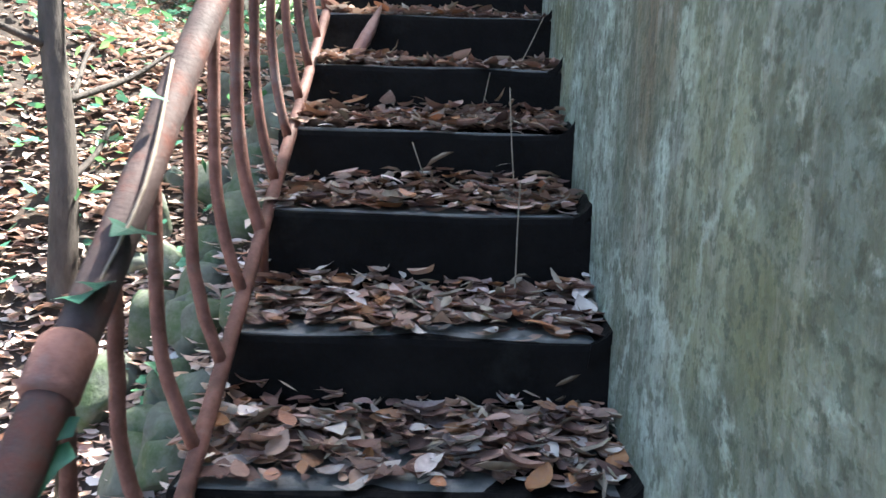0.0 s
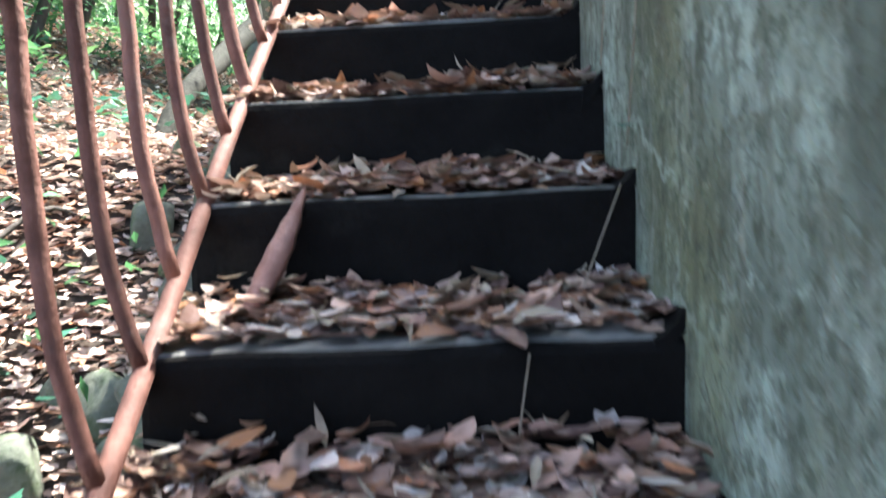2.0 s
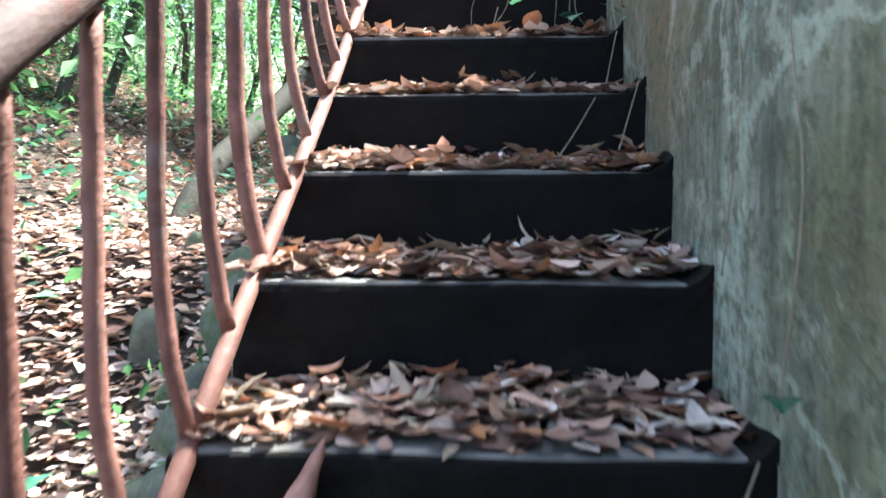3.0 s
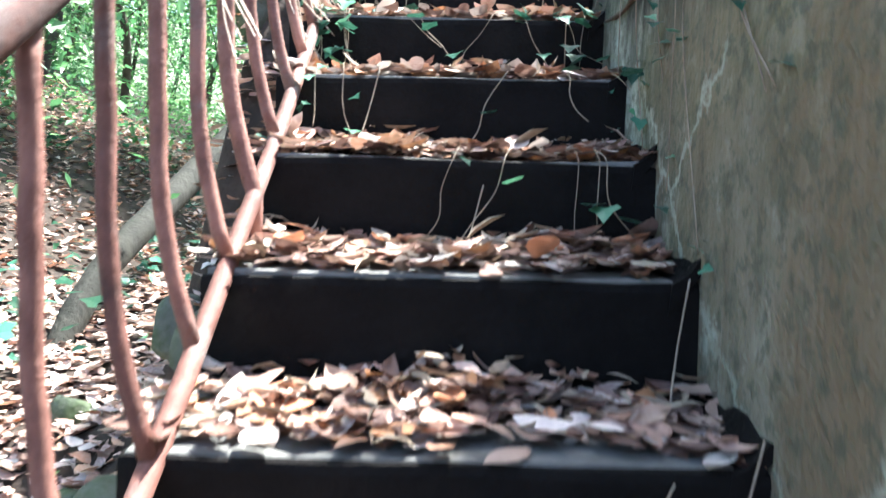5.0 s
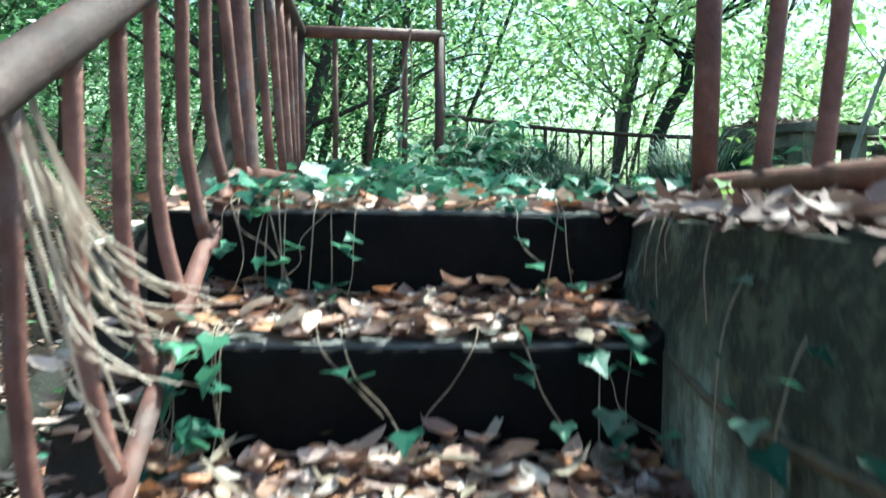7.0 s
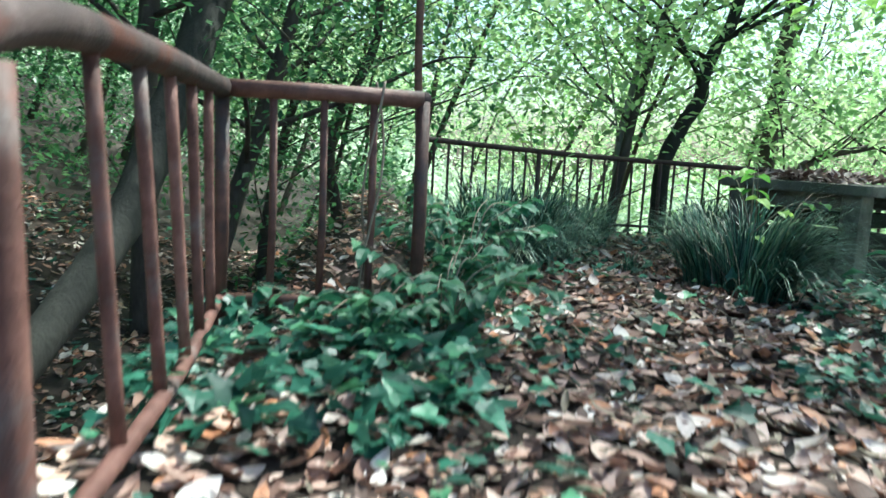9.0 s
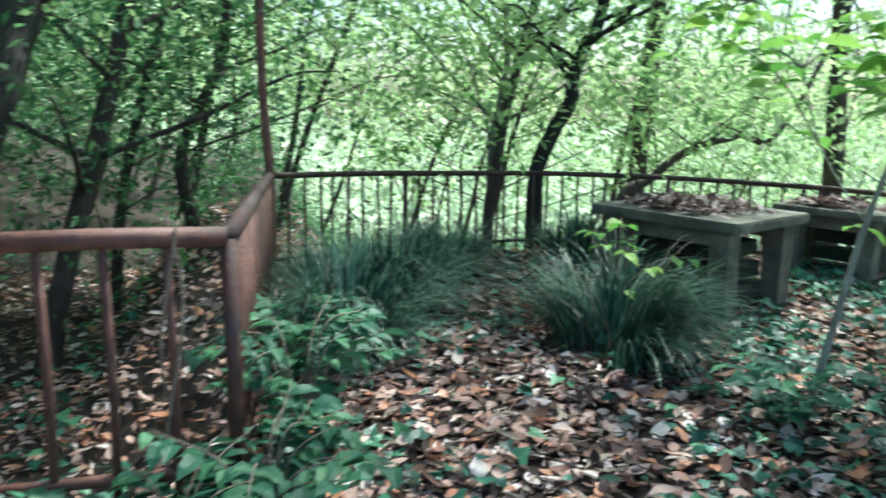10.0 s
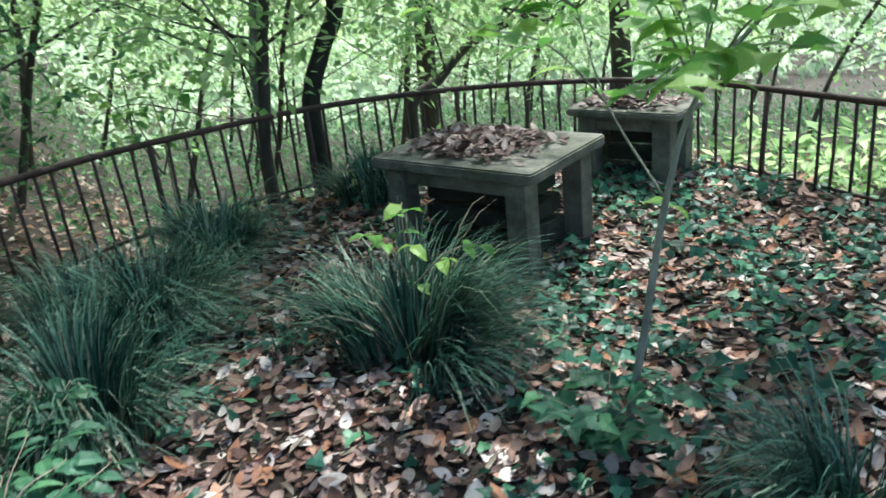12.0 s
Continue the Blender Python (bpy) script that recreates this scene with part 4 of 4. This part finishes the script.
undergrowth(30000, -1.0, 16.0, 5.0, 24.0, lambda x, y: outside(x, y) > 0.9, M_EVERGREEN, "mid-green undergrowth in the valley beyond the terrace", 0.05, 0.12, 0.8)
undergrowth(16000, 5.3, 14.0, -6.0, 6.0, lambda x, y: outside(x, y) > 0.5, M_MAPLE, "light green undergrowth below the terrace side", 0.08, 0.20, 1.0)
undergrowth(34000, -14.0, 60.0, 20.0, 68.0, lambda x, y: x > -100, M_FAR_HAZE, "far green woodland across the valley, paled for haze", 0.35, 0.8, 5.0)
undergrowth(26000, -10.0, 34.0, 19.0, 36.0, lambda x, y: noisy(0.2 * x, 0.2 * y) > 0.0, M_FAR_HAZE, "green crowns of the wood across the valley, paled for haze", 0.12, 0.30, 9.0)
undergrowth(30000, -14.0, -2.6, -3.0, 22.0, lambda x, y: noisy(0.5 * x, 0.5 * y) > -0.2, M_EVERGREEN, "dark green evergreen undergrowth on the hillside", 0.07, 0.15, 0.9)


def tuft(at, radius, height, n, label, seed):
    t = thing("grass_tuft", label, "grass tuft", (at[0], at[1], float(ground_height(at[0], at[1]))), "grass tufts on the terrace")
    n = int(0.85 * n)
    r = np.random.default_rng(seed)
    bunch = r.integers(0, 18, n)
    a = r.uniform(0, 6.28, 18)[bunch] + r.normal(0, 0.22, n)
    tall = r.uniform(0.6, 1.25, 18)[bunch]
    b = radius * 0.5 * np.sqrt(r.random(18))[bunch] + r.normal(0, 0.03, n)
    base = np.stack([b * np.cos(a), b * np.sin(a), np.zeros(n)], -1)
    a2 = a + r.normal(0, 0.32, n)
    out, hh = radius * r.uniform(0.25, 1.05, n), 1.28 * height * tall * r.uniform(0.6, 1.1, n)
    droop = r.uniform(0.15, 0.75, n)
    segs, w = 6, r.uniform(0.0020, 0.0046, n)
    d = np.stack([np.cos(a2), np.sin(a2), 0 * a2], -1)
    sd = np.stack([-np.sin(a2), np.cos(a2), 0 * a2], -1)
    vs = []
    for i in range(segs):
        s = i / (segs - 1)
        c = base + d * (out * s ** 1.5)[:, None]
        c[:, 2] = hh * (1.35 * s - (0.35 + droop) * s ** 2.6)
        ww = (w * (1 - 0.85 * s ** 2))[:, None]
        vs += [c - sd * ww, c + sd * ww]
    v = np.stack(vs, 1).reshape(-1, 3)
    v[:, 2] = np.maximum(v[:, 2], 0.005)
    fq = np.array([(2 * i, 2 * i + 1, 2 * i + 3, 2 * i + 2) for i in range(segs - 1)])
    f = (fq[None] + (np.arange(n) * segs * 2)[:, None, None]).reshape(-1, 4)
    dead = np.repeat(r.random(n) < 0.02, segs - 1)
    tagged(part("grass", mesh_from("grass", v, f[~dead], M_GRASS), None, t), kind="stuff")
    tagged(part("withered_grass", mesh_from("withered_grass", v, f[dead], M_TWIG), None, t, "withered straw-coloured blades"), kind="stuff")
    return t


tuft((1.96, 2.93), 0.48, 0.43, 1800, "dense dark green grass tuft beside the path", 1)
tuft((0.82, 3.18), 0.44, 0.40, 1700, "large dark blue-green grass tuft near the shrubs", 2)
tuft((1.12, 3.75), 0.42, 0.40, 1500, "dark green grass tuft with arching blades", 3)
tuft((1.54, 4.62), 0.42, 0.36, 1300, "dark green grass tuft below the railing", 4)
tuft((0.84, 4.15), 0.36, 0.38, 1080, "dark green grass tuft against the railing", 8)
tuft((2.60, 5.02), 0.36, 0.34, 972, "grass tuft behind the concrete table", 5)
tuft((2.62, 1.52), 0.34, 0.32, 1080, "fresh green grass tuft among ivy", 6)
tuft((1.60, 3.40), 0.10, 0.12, 60, "small green grass seedling on the path", 7)


def leafy_plant(name, label, at, stems, leaf_mat, leaf_len, leaf_wid, pairs, stem_mat, r0=0.005, shape=LEAF, shape_f=LEAF_F, seed=0, category="plant", droop=-0.25, thin=None):
    """stems: lists of points from the plant's foot; leaves stand in pairs on the outer part of each."""
    t = thing(name, label, category, at)
    r = np.random.default_rng(seed)
    chunks, P, Y, PT = [], [], [], []
    for si, s in enumerate(stems):
        rr = r0 if si < 1 or thin is None else thin
        c, pts = stem(s, rr, rr * 0.35, 6, 6, seed)
        chunks.append(c)
        n0 = int(len(pts) * 0.3)
        for j in range(pairs):
            k = int(n0 + (len(pts) - 1 - n0) * (j + 0.5) / pairs)
            d = pts[k] - pts[k - 1]
            base = math.atan2(d.y, d.x) - math.pi / 2
            for sgn in (-1, 1):
                P.append(tuple(pts[k])), Y.append(base + sgn * r.uniform(0.7, 1.2)), PT.append(droop + r.normal(0, 0.22))
        P.append(tuple(pts[-1])), Y.append(r.uniform(0, 6.28)), PT.append(droop)
    for si, (v, f) in enumerate(chunks):
        part("branch" if si else "stem", mesh_from("stem", v, f, stem_mat, True), None, t)
    n = len(P)
    ln = leaf_len * r.uniform(0.7, 1.2, n)
    v, f = leaves(np.array(P), ln, ln * leaf_wid / leaf_len, np.array(Y), np.array(PT), r.normal(0, 0.3, n), shape, shape_f, -0.25, 0.05)
    tagged(part("foliage", mesh_from("foliage", v, f, leaf_mat), None, t), kind="stuff")
    return t


# young tree on the terrace
S0 = Vector((2.39, 2.19, -0.02))
fork = Vector((2.64, 2.30, 0.66))
rel = lambda p: tuple(Vector(p) - S0)
r = random.Random(21)
sap = [[(0, 0, 0), rel((2.47, 2.2, 0.3)), rel(fork), rel((2.78, 2.32, 0.962)), rel((3.083, 2.32, 1.199)), rel((3.386, 2.32, 1.436))],
       [rel(fork), rel((2.651, 2.6, 0.921)), rel((2.646, 2.75, 1.226)), rel((2.643, 2.855, 1.44))]]
limbs = [Vector(p) for p in ((2.78, 2.32, 0.962), (3.083, 2.32, 1.199), (2.651, 2.6, 0.921), (2.646, 2.75, 1.226))] + [Vector((3.3, 2.5, 1.5)), Vector((2.5, 2.9, 1.5))]
sap += [[rel((2.78, 2.32, 0.962)), rel((3.0, 2.45, 1.35)), rel((3.3, 2.5, 1.5)), rel((3.9, 2.6, 1.6))]]
for i in range(86):
    tip = Vector((r.uniform(1.95, 4.4), r.uniform(1.7, 3.3), r.uniform(1.12, 1.66)))
    q = min(limbs, key=lambda p: (p - tip).length)
    mid = q.lerp(tip, 0.5) + Vector((0, 0, 0.07))
    sap.append([rel(q), rel(mid), rel(tip)])
leafy_plant("sapling", "slender forked sapling with bright green oval leaves", tuple(S0), sap, M_BRIGHT, 0.135, 0.068, 3, M_PALE_BARK, 0.015, seed=3, category="sapling", thin=0.0045, droop=-0.12)

# blue-green shrub with feathered leaves at the railing corner
r = random.Random(31)
for (cx, cy), n, h in (((0.52, 1.75), 12, 0.36), ((0.62, 2.25), 11, 0.50), ((0.30, 1.72), 8, 0.26), ((0.66, 2.75), 9, 0.42)):
    st = []
    for i in range(n):
        a, L = r.uniform(0, 6.28), r.uniform(0.18, 0.36)
        st.append([(0, 0, 0), (math.cos(a) * L * 0.35, math.sin(a) * L * 0.35, h * r.uniform(0.55, 0.8)), (math.cos(a) * L, math.sin(a) * L, h * r.uniform(0.6, 1.0))])
    leafy_plant("shrub", "low blue-green shrub with paired oval leaflets at the railing", (cx, cy, float(ground_height(cx, cy))), st, M_SHRUB, 0.085, 0.042, 7, M_TWIG, 0.004, seed=n, category="shrub")
st = [[(0, 0, 0), (0.03, 0.02, 0.30), (0.0, -0.02, 0.56)], [(0, 0, 0.25), (0.12, -0.1, 0.40), (0.24, -0.16, 0.43)], [(0, 0, 0.28), (-0.1, -0.03, 0.50), (-0.17, -0.05, 0.54)], [(0, 0, 0.3), (0.02, 0.06, 0.5), (0.05, 0.12, 0.56)]]
leafy_plant("seedling", "bright green seedling growing through the grass tuft", (2.05, 3.06, 0), st, M_BRIGHT, 0.10, 0.05, 2, M_TWIG, 0.004, seed=5, category="seedling")
st = [[(0, 0, 0), (0.05 * math.cos(a), 0.05 * math.sin(a), 0.12), (0.2 * math.cos(a), 0.2 * math.sin(a), 0.20 + 0.05 * (i % 3))] for i, a in enumerate(np.linspace(0, 5.5, 8))]
leafy_plant("seedling", "broad-leaved green seedlings round the sapling foot", (2.25, 2.12, -0.02), st, M_SHRUB, 0.10, 0.075, 2, M_TWIG, 0.003, HEART, HEART_F, seed=6, category="seedling")
st = [[(0, 0, 0), (0.05, 0.02, 1.0), (0.0, -0.02, 1.5)], [(0, 0, 0.8), (0.2, -0.1, 1.3), (0.35, -0.14, 1.5)], [(0, 0, 0.8), (-0.2, -0.05, 1.3), (-0.36, -0.08, 1.45)], [(0, 0, 0.9), (-0.1, -0.2, 1.2), (-0.1, -0.4, 1.3)]]
leafy_plant("seedling", "bushy green sapling growing at the railing", (1.45, 5.5, -0.5), st, M_BRIGHT, 0.12, 0.06, 6, M_TWIG, 0.007, seed=9, category="sapling")

# ---- stones beside the stairs ----
def stone(at, size, seed):
    bm = bmesh.new()
    bmesh.ops.create_icosphere(bm, subdivisions=3, radius=1)
    o = Vector((seed * 7.3, 1, 2))
    for v in bm.verts:
        k = 1 + 0.28 * noise.noise(v.co * 1.1 + o) + 0.10 * noise.noise(v.co * 3 + o)
        v.co = Vector((max(-0.8, min(0.8, v.co.x * k)), max(-0.8, min(0.8, v.co.y * k)), max(-0.7, min(0.7, v.co.z * k)))) * size
        v.co.y *= 0.8
        v.co.z *= 0.75
    me = bpy.data.meshes.new("stone")
    bm.to_mesh(me)
    bm.free()
    me.materials.append(M_STONE)
    me.polygons.foreach_set("use_smooth", [True] * len(me.polygons))
    ob = new("stone", me)
    ob.location, ob.rotation_euler = at, (seed * 0.4, seed * 0.7, seed)
    return tagged(ob, "mossy grey stone half buried beside the stairs", "stone", "stones beside the stairs")


r = random.Random(77)
for i in range(34):
    y = -3.6 + 4.0 * i / 33 + r.uniform(-0.1, 0.1)
    x = -0.24 - 0.75 * r.random() ** 1.5
    stone((x, y, float(ground_height(x, y)) + 0.02), r.uniform(0.07, 0.19), i)
for i in range(30):
    y = -3.3 + 2.9 * i / 29 + r.uniform(-0.05, 0.05)
    x = -0.30 - 0.22 * r.random()
    stone((x, y, float(ground_height(x, y)) + 0.02), r.uniform(0.10, 0.17), 60 + i)

# ---- dead frond hanging over the railing ----
def dead_frond(at, tips, n, seed):
    """A withered palm leaf thrown over the top pipe: its strands arch inwards and hang."""
    frond = thing("dead_frond", "bleached dead palm frond hanging over the stair railing", "dead frond", at, "dead fronds on the railing")
    r = random.Random(seed)
    o = Vector(at)
    for i in range(n):
        tip = Vector(r.choice(tips)) - o + Vector((r.uniform(-0.05, 0.03), r.uniform(-0.12, 0.12), r.uniform(-0.06, 0.12)))
        root = Vector((r.uniform(-0.02, 0.01), r.uniform(-0.05, 0.05), r.uniform(-0.01, 0.03)))
        bend = r.uniform(0.7, 1.25)
        knee = root + Vector((0.035, 0.16 * bend * tip.y, 0.42 * tip.z))
        low = root + Vector((0.05, 0.52 * bend * tip.y, 0.80 * tip.z))
        pts = curve_points([root, knee, low, tip], 5)
        side = Vector((r.uniform(-1, 1), r.uniform(-1, 1), 0.2)).normalized()
        vs, m = [], len(pts)
        for j, p in enumerate(pts):
            w = 0.0036 * (1 - (j / (m - 1)) ** 2 * 0.75)
            vs += [tuple(p - side * w), tuple(p + Vector((0.0015, 0.0015, 0.0015))), tuple(p + side * w)]
        fs = [(3 * j + q, 3 * j + q + 1, 3 * j + q + 4, 3 * j + q + 3) for j in range(m - 1) for q in (0, 1)]
        part("strand", mesh_from("strand", vs, fs, M_STRAW, True), None, frond)
    part("stalk", tube_mesh("stalk", curve_points([(-0.02, 0.0, 0.02), (-0.10, 0.06, 0.08), (-0.28, 0.14, 0.06), (-0.5, 0.2, -0.10)], 5), 0.009, M_STRAW, 8), None, frond)


dead_frond((-0.075, -0.66, 0.185), ((0.03, -0.24, -0.28), (0.03, -0.36, -0.32), (0.03, -0.50, -0.34), (0.0, -0.30, -0.17), (0.0, -0.08, -0.18)), 20, 8)
dead_frond((-0.085, -1.03, -0.025), ((0.01, -0.86, -0.34), (0.01, -0.96, -0.39), (0.0, -1.20, -0.36), (0.0, -1.10, -0.45)), 15, 9)

# ---- vines, twigs and single leaves on the stairs ----
def vine(label, points, n_leaves, seed, r0=0.0032, mat=None, size=0.05):
    t = thing("ivy_vine", label, "ivy", tuple(points[0]), "ivy vines on the stairs")
    o = Vector(points[0])
    pts = curve_points([Vector(p) - o for p in points], 5)
    v, f = tube(pts, r0, 5, 0.3, True, seed)
    part("stem", mesh_from("stem", v, f, M_TWIG, True), None, t)
    r = np.random.default_rng(seed)
    if n_leaves:
        k = r.integers(1, len(pts), n_leaves)
        p = np.array([tuple(pts[i]) for i in k]) + r.normal(0, 0.015, (n_leaves, 3)) + np.array((-0.004, -0.015, 0))
        ln = size * r.uniform(0.6, 1.25, n_leaves)
        v, f = leaves(p, ln, ln * 0.95, r.uniform(2.6, 3.7, n_leaves), r.uniform(-0.9, 0.2, n_leaves), r.normal(0, 0.3, n_leaves), HEART, HEART_F, -0.1, 0.05)
        tagged(part("foliage", mesh_from("foliage", v, f, mat or M_IVY), None, t), kind="stuff")
    return t


r = random.Random(41)
for i in range(28):
    x = 0.01 + 0.74 * r.random() ** 1.25
    k = r.choice([0, 0, 0, 0, 0, 1, 1, 1, 1, 2, 2, 3])
    y, z = -TREAD * k - 0.014, -RISE * k
    w, dip = r.choice((-1, 1)) * r.uniform(0.0, 0.15), r.uniform(0.08, 0.24)
    vine("pale ivy stem hanging down a dark stair riser", [(x, y + 0.06, z + 0.03), (x + 0.15 * w, y - 0.010, z + 0.004), (x + r.uniform(0.1, 0.6) * w, y - 0.022, z - 0.35 * dip), (x + r.uniform(0.4, 1.0) * w, y - 0.03, z - 0.7 * dip), (x + w, y - 0.05, z - dip)], r.randint(0, 4), i, r.uniform(0.0008, 0.0016), None, 0.050)
for i in range(13):
    k = r.choice([0, 0, 1, 1, 2])
    x, y, z = r.uniform(-0.06, 0.10), -TREAD * k - 0.01, -RISE * k
    vine("leafy ivy clinging to the railing end of a step", [(x, y + 0.10, z + 0.03), (x + 0.02, y - 0.01, z + 0.02), (x + 0.05 * r.random(), y - 0.03, z - 0.08), (x + 0.08 * r.random(), y - 0.06, z - 0.16)], r.randint(2, 4), 200 + i, 0.0013, None, 0.052)
for i in range(8):
    y = -0.15 - 1.5 * r.random()
    z = -0.02 - 0.2 * r.random()
    vine("ivy stem trailing down the plastered wall", [(WALL_X0 + 0.03, y, z + 0.03), (WALL_X0 - 0.012, y - 0.02, z - 0.05), (WALL_X0 - 0.014, y + 0.05 * (r.random() - 0.5), z - 0.2), (WALL_X0 - 0.012, y - 0.16 * r.random(), z - 0.3 - 0.3 * r.random())], r.randint(5, 11), 60 + i, 0.0013, None, 0.042)
for i in range(5):
    y, z = -0.05 - 1.3 * r.random(), 0.01
    d = r.uniform(0.06, 0.22)
    vine("pale bare root hanging over the wall top", [(WALL_X0 + 0.10, y + 0.03, z + 0.03), (WALL_X0 + 0.01, y, z + 0.01), (WALL_X0 - 0.025, y - 0.03, z - 0.4 * d), (WALL_X0 - 0.02, y - 0.05 + 0.06 * r.random(), z - d)], 0, 300 + i, r.uniform(0.0010, 0.0018))
for i in range(2):
    y = -2.9 + 1.4 * r.random()
    z = SLOPE * y + 0.9
    vine("thin root hanging on the plastered wall", [(WALL_X0 - 0.012, y, z), (WALL_X0 - 0.016, y + 0.02, z - 0.25), (WALL_X0 - 0.014, y - 0.03, z - 0.5), (WALL_X0 - 0.03, y - 0.01, z - 0.78)], r.randint(0, 2), 80 + i, 0.0014)
ivy_edge = []
for i in range(190):
    x = -0.1 + 1.2 * rng.random()
    ivy_edge.append((x, 0.0 + 0.35 * rng.random() ** 2, 0.02 + 0.06 * rng.random()))
p = np.array(ivy_edge)
ln = rng.uniform(0.022, 0.05, len(p))
v, t = leaves(p, ln, ln * 0.95, rng.uniform(0, 6.28, len(p)), rng.normal(0, 0.5, len(p)), rng.normal(0, 0.4, len(p)), HEART, HEART_F, -0.1, 0.05)
tagged(new("ivy", mesh_from("ivy", v, t, M_IVY)), "ivy creeping over the top stair edge", "ivy", kind="stuff")


def twig(points, r0, label="dry twig lying on the stairs"):
    o = Vector(points[0])
    ob = new("twig", tube_mesh("twig", curve_points([tuple(Vector(p) - o) for p in points], 5), r0, M_TWIG, 6, 0.25))
    ob.location = o
    return tagged(ob, label, "twig", "twigs on the stairs")


for k, x0, dx, h in ((9, 0.52, 0.04, 0.20), (10, 0.62, -0.02, 0.34), (11, 0.60, 0.01, 0.30), (5, 0.55, 0.12, 0.20), (8, 0.66, 0.10, 0.22), (5, 0.70, 0.08, 0.26), (4, 0.72, 0.05, 0.22), (2, 0.15, 0.05, 0.24), (3, 0.40, 0.04, 0.16), (10, 0.40, -0.07, 0.18)):
    y, z = -TREAD * k, -RISE * k
    twig([(x0, y - 0.10, z - RISE + 0.015), (x0 + dx * 0.5, y - 0.045, z - RISE + h * 0.5), (x0 + dx, y - 0.012, z - RISE + h)], 0.0018)

# the large curled leaf leaning on a riser
curl = thing("curled_leaf", "large curled dry brown leaf leaning on a stair riser", "leaf", (0.085, -TREAD * 8 - 0.13, -RISE * 9 + 0.012))
vs, fs = [], []
for i in range(13):
    t = i / 12
    w = 0.024 * math.sin(math.pi * min(1, 0.10 + 0.90 * t)) ** 0.9 + 0.0015
    c = Vector((0.10 * t, 0.115 * t, 0.23 * t - 0.04 * t * (1 - t)))
    for j in range(7):
        a = radians(-150 + 300 * j / 6)
        rib = 0.0025 * (i % 2)
        vs.append(tuple(c + Vector((math.sin(a) * (w + rib), -math.cos(a) * (w + rib) * 0.6, 0.12 * w * math.cos(a)))))
for i in range(12):
    for j in range(6):
        fs.append((i * 7 + j, i * 7 + j + 1, i * 7 + j + 8, i * 7 + j + 7))
part("blade", mesh_from("blade", vs, fs, M_CURL, True), None, curl)

vine("ivy stem climbing the stair railing", [(-0.05, -4.62, -3.0), (-0.04, -4.42, -2.75), (-0.08, -4.25, -2.45), (-0.05, -4.05, -2.22), (-0.09, -3.8, -2.0)], 11, 120, 0.003, None, 0.075)
for i in range(9):
    x, y = 0.80 + 0.25 * r.random(), -1.6 + 1.7 * r.random()
    vine("leafy ivy creeping along the wall top", [(x, y, 0.015), (x + 0.05, y - 0.08, 0.07), (x - 0.03, y - 0.18, 0.06), (x - 0.04, y - 0.3, 0.02)], 6, 140 + i, 0.0022, M_BRIGHT, 0.045)
tz = float(ground_height(-1.2, -2.0))
tree("shrubby_tree", "thin dead-looking tree hung with dry stems on the slope", (-1.2, -2.0, tz - 0.1), [(0, 0, 0), (0.02, 0.02, 0.7), (-0.03, 0.05, 1.4), (0.02, 0.1, 2.4), (0.0, 0.2, 3.6)], 0.06, 0.035, M_EVERGREEN, M_BARK, 12, 500, 0.07, 0.2, 0.7, 0.25, 91)
litter("leaf_litter", scatter(7000, 0.2, 4.7, 0.3, 5.4, lambda x, y: outside(x, y) < -0.05), M_GAP_LITTER, "small dark leaves standing in for shaded gaps in the terrace litter", 0.03, 0.075, 0.35, FINE, FINE_F, slim=0.5, lift=0.010)
litter("leaf_litter", scatter(2600, 0.2, 4.7, 0.3, 5.4, lambda x, y: outside(x, y) < -0.05), M_TWIG, "twig scraps and leaf stalks among the terrace litter", 0.05, 0.12, 0.2, slim=0.17, lift=0.012)
p = scatter(1600, 2.3, 4.5, 0.9, 4.3, lambda x, y: (outside(x, y) < -0.1) & (x - 0.35 * y > 1.55) & (noisy(1.6 * x, 1.6 * y) > -0.25))
p[:, 2] += rng.uniform(0.02, 0.09, len(p))
ln = rng.uniform(0.035, 0.075, len(p))
v, t = leaves(p, ln, ln * 0.9, rng.uniform(0, 6.28, len(p)), rng.normal(0, 0.4, len(p)), rng.normal(0, 0.4, len(p)), HEART, HEART_F, -0.1, 0.05)
tagged(new("ivy", mesh_from("ivy", v, t, M_IVY)), "dark ivy spreading through the terrace leaf litter", "ivy", kind="stuff")
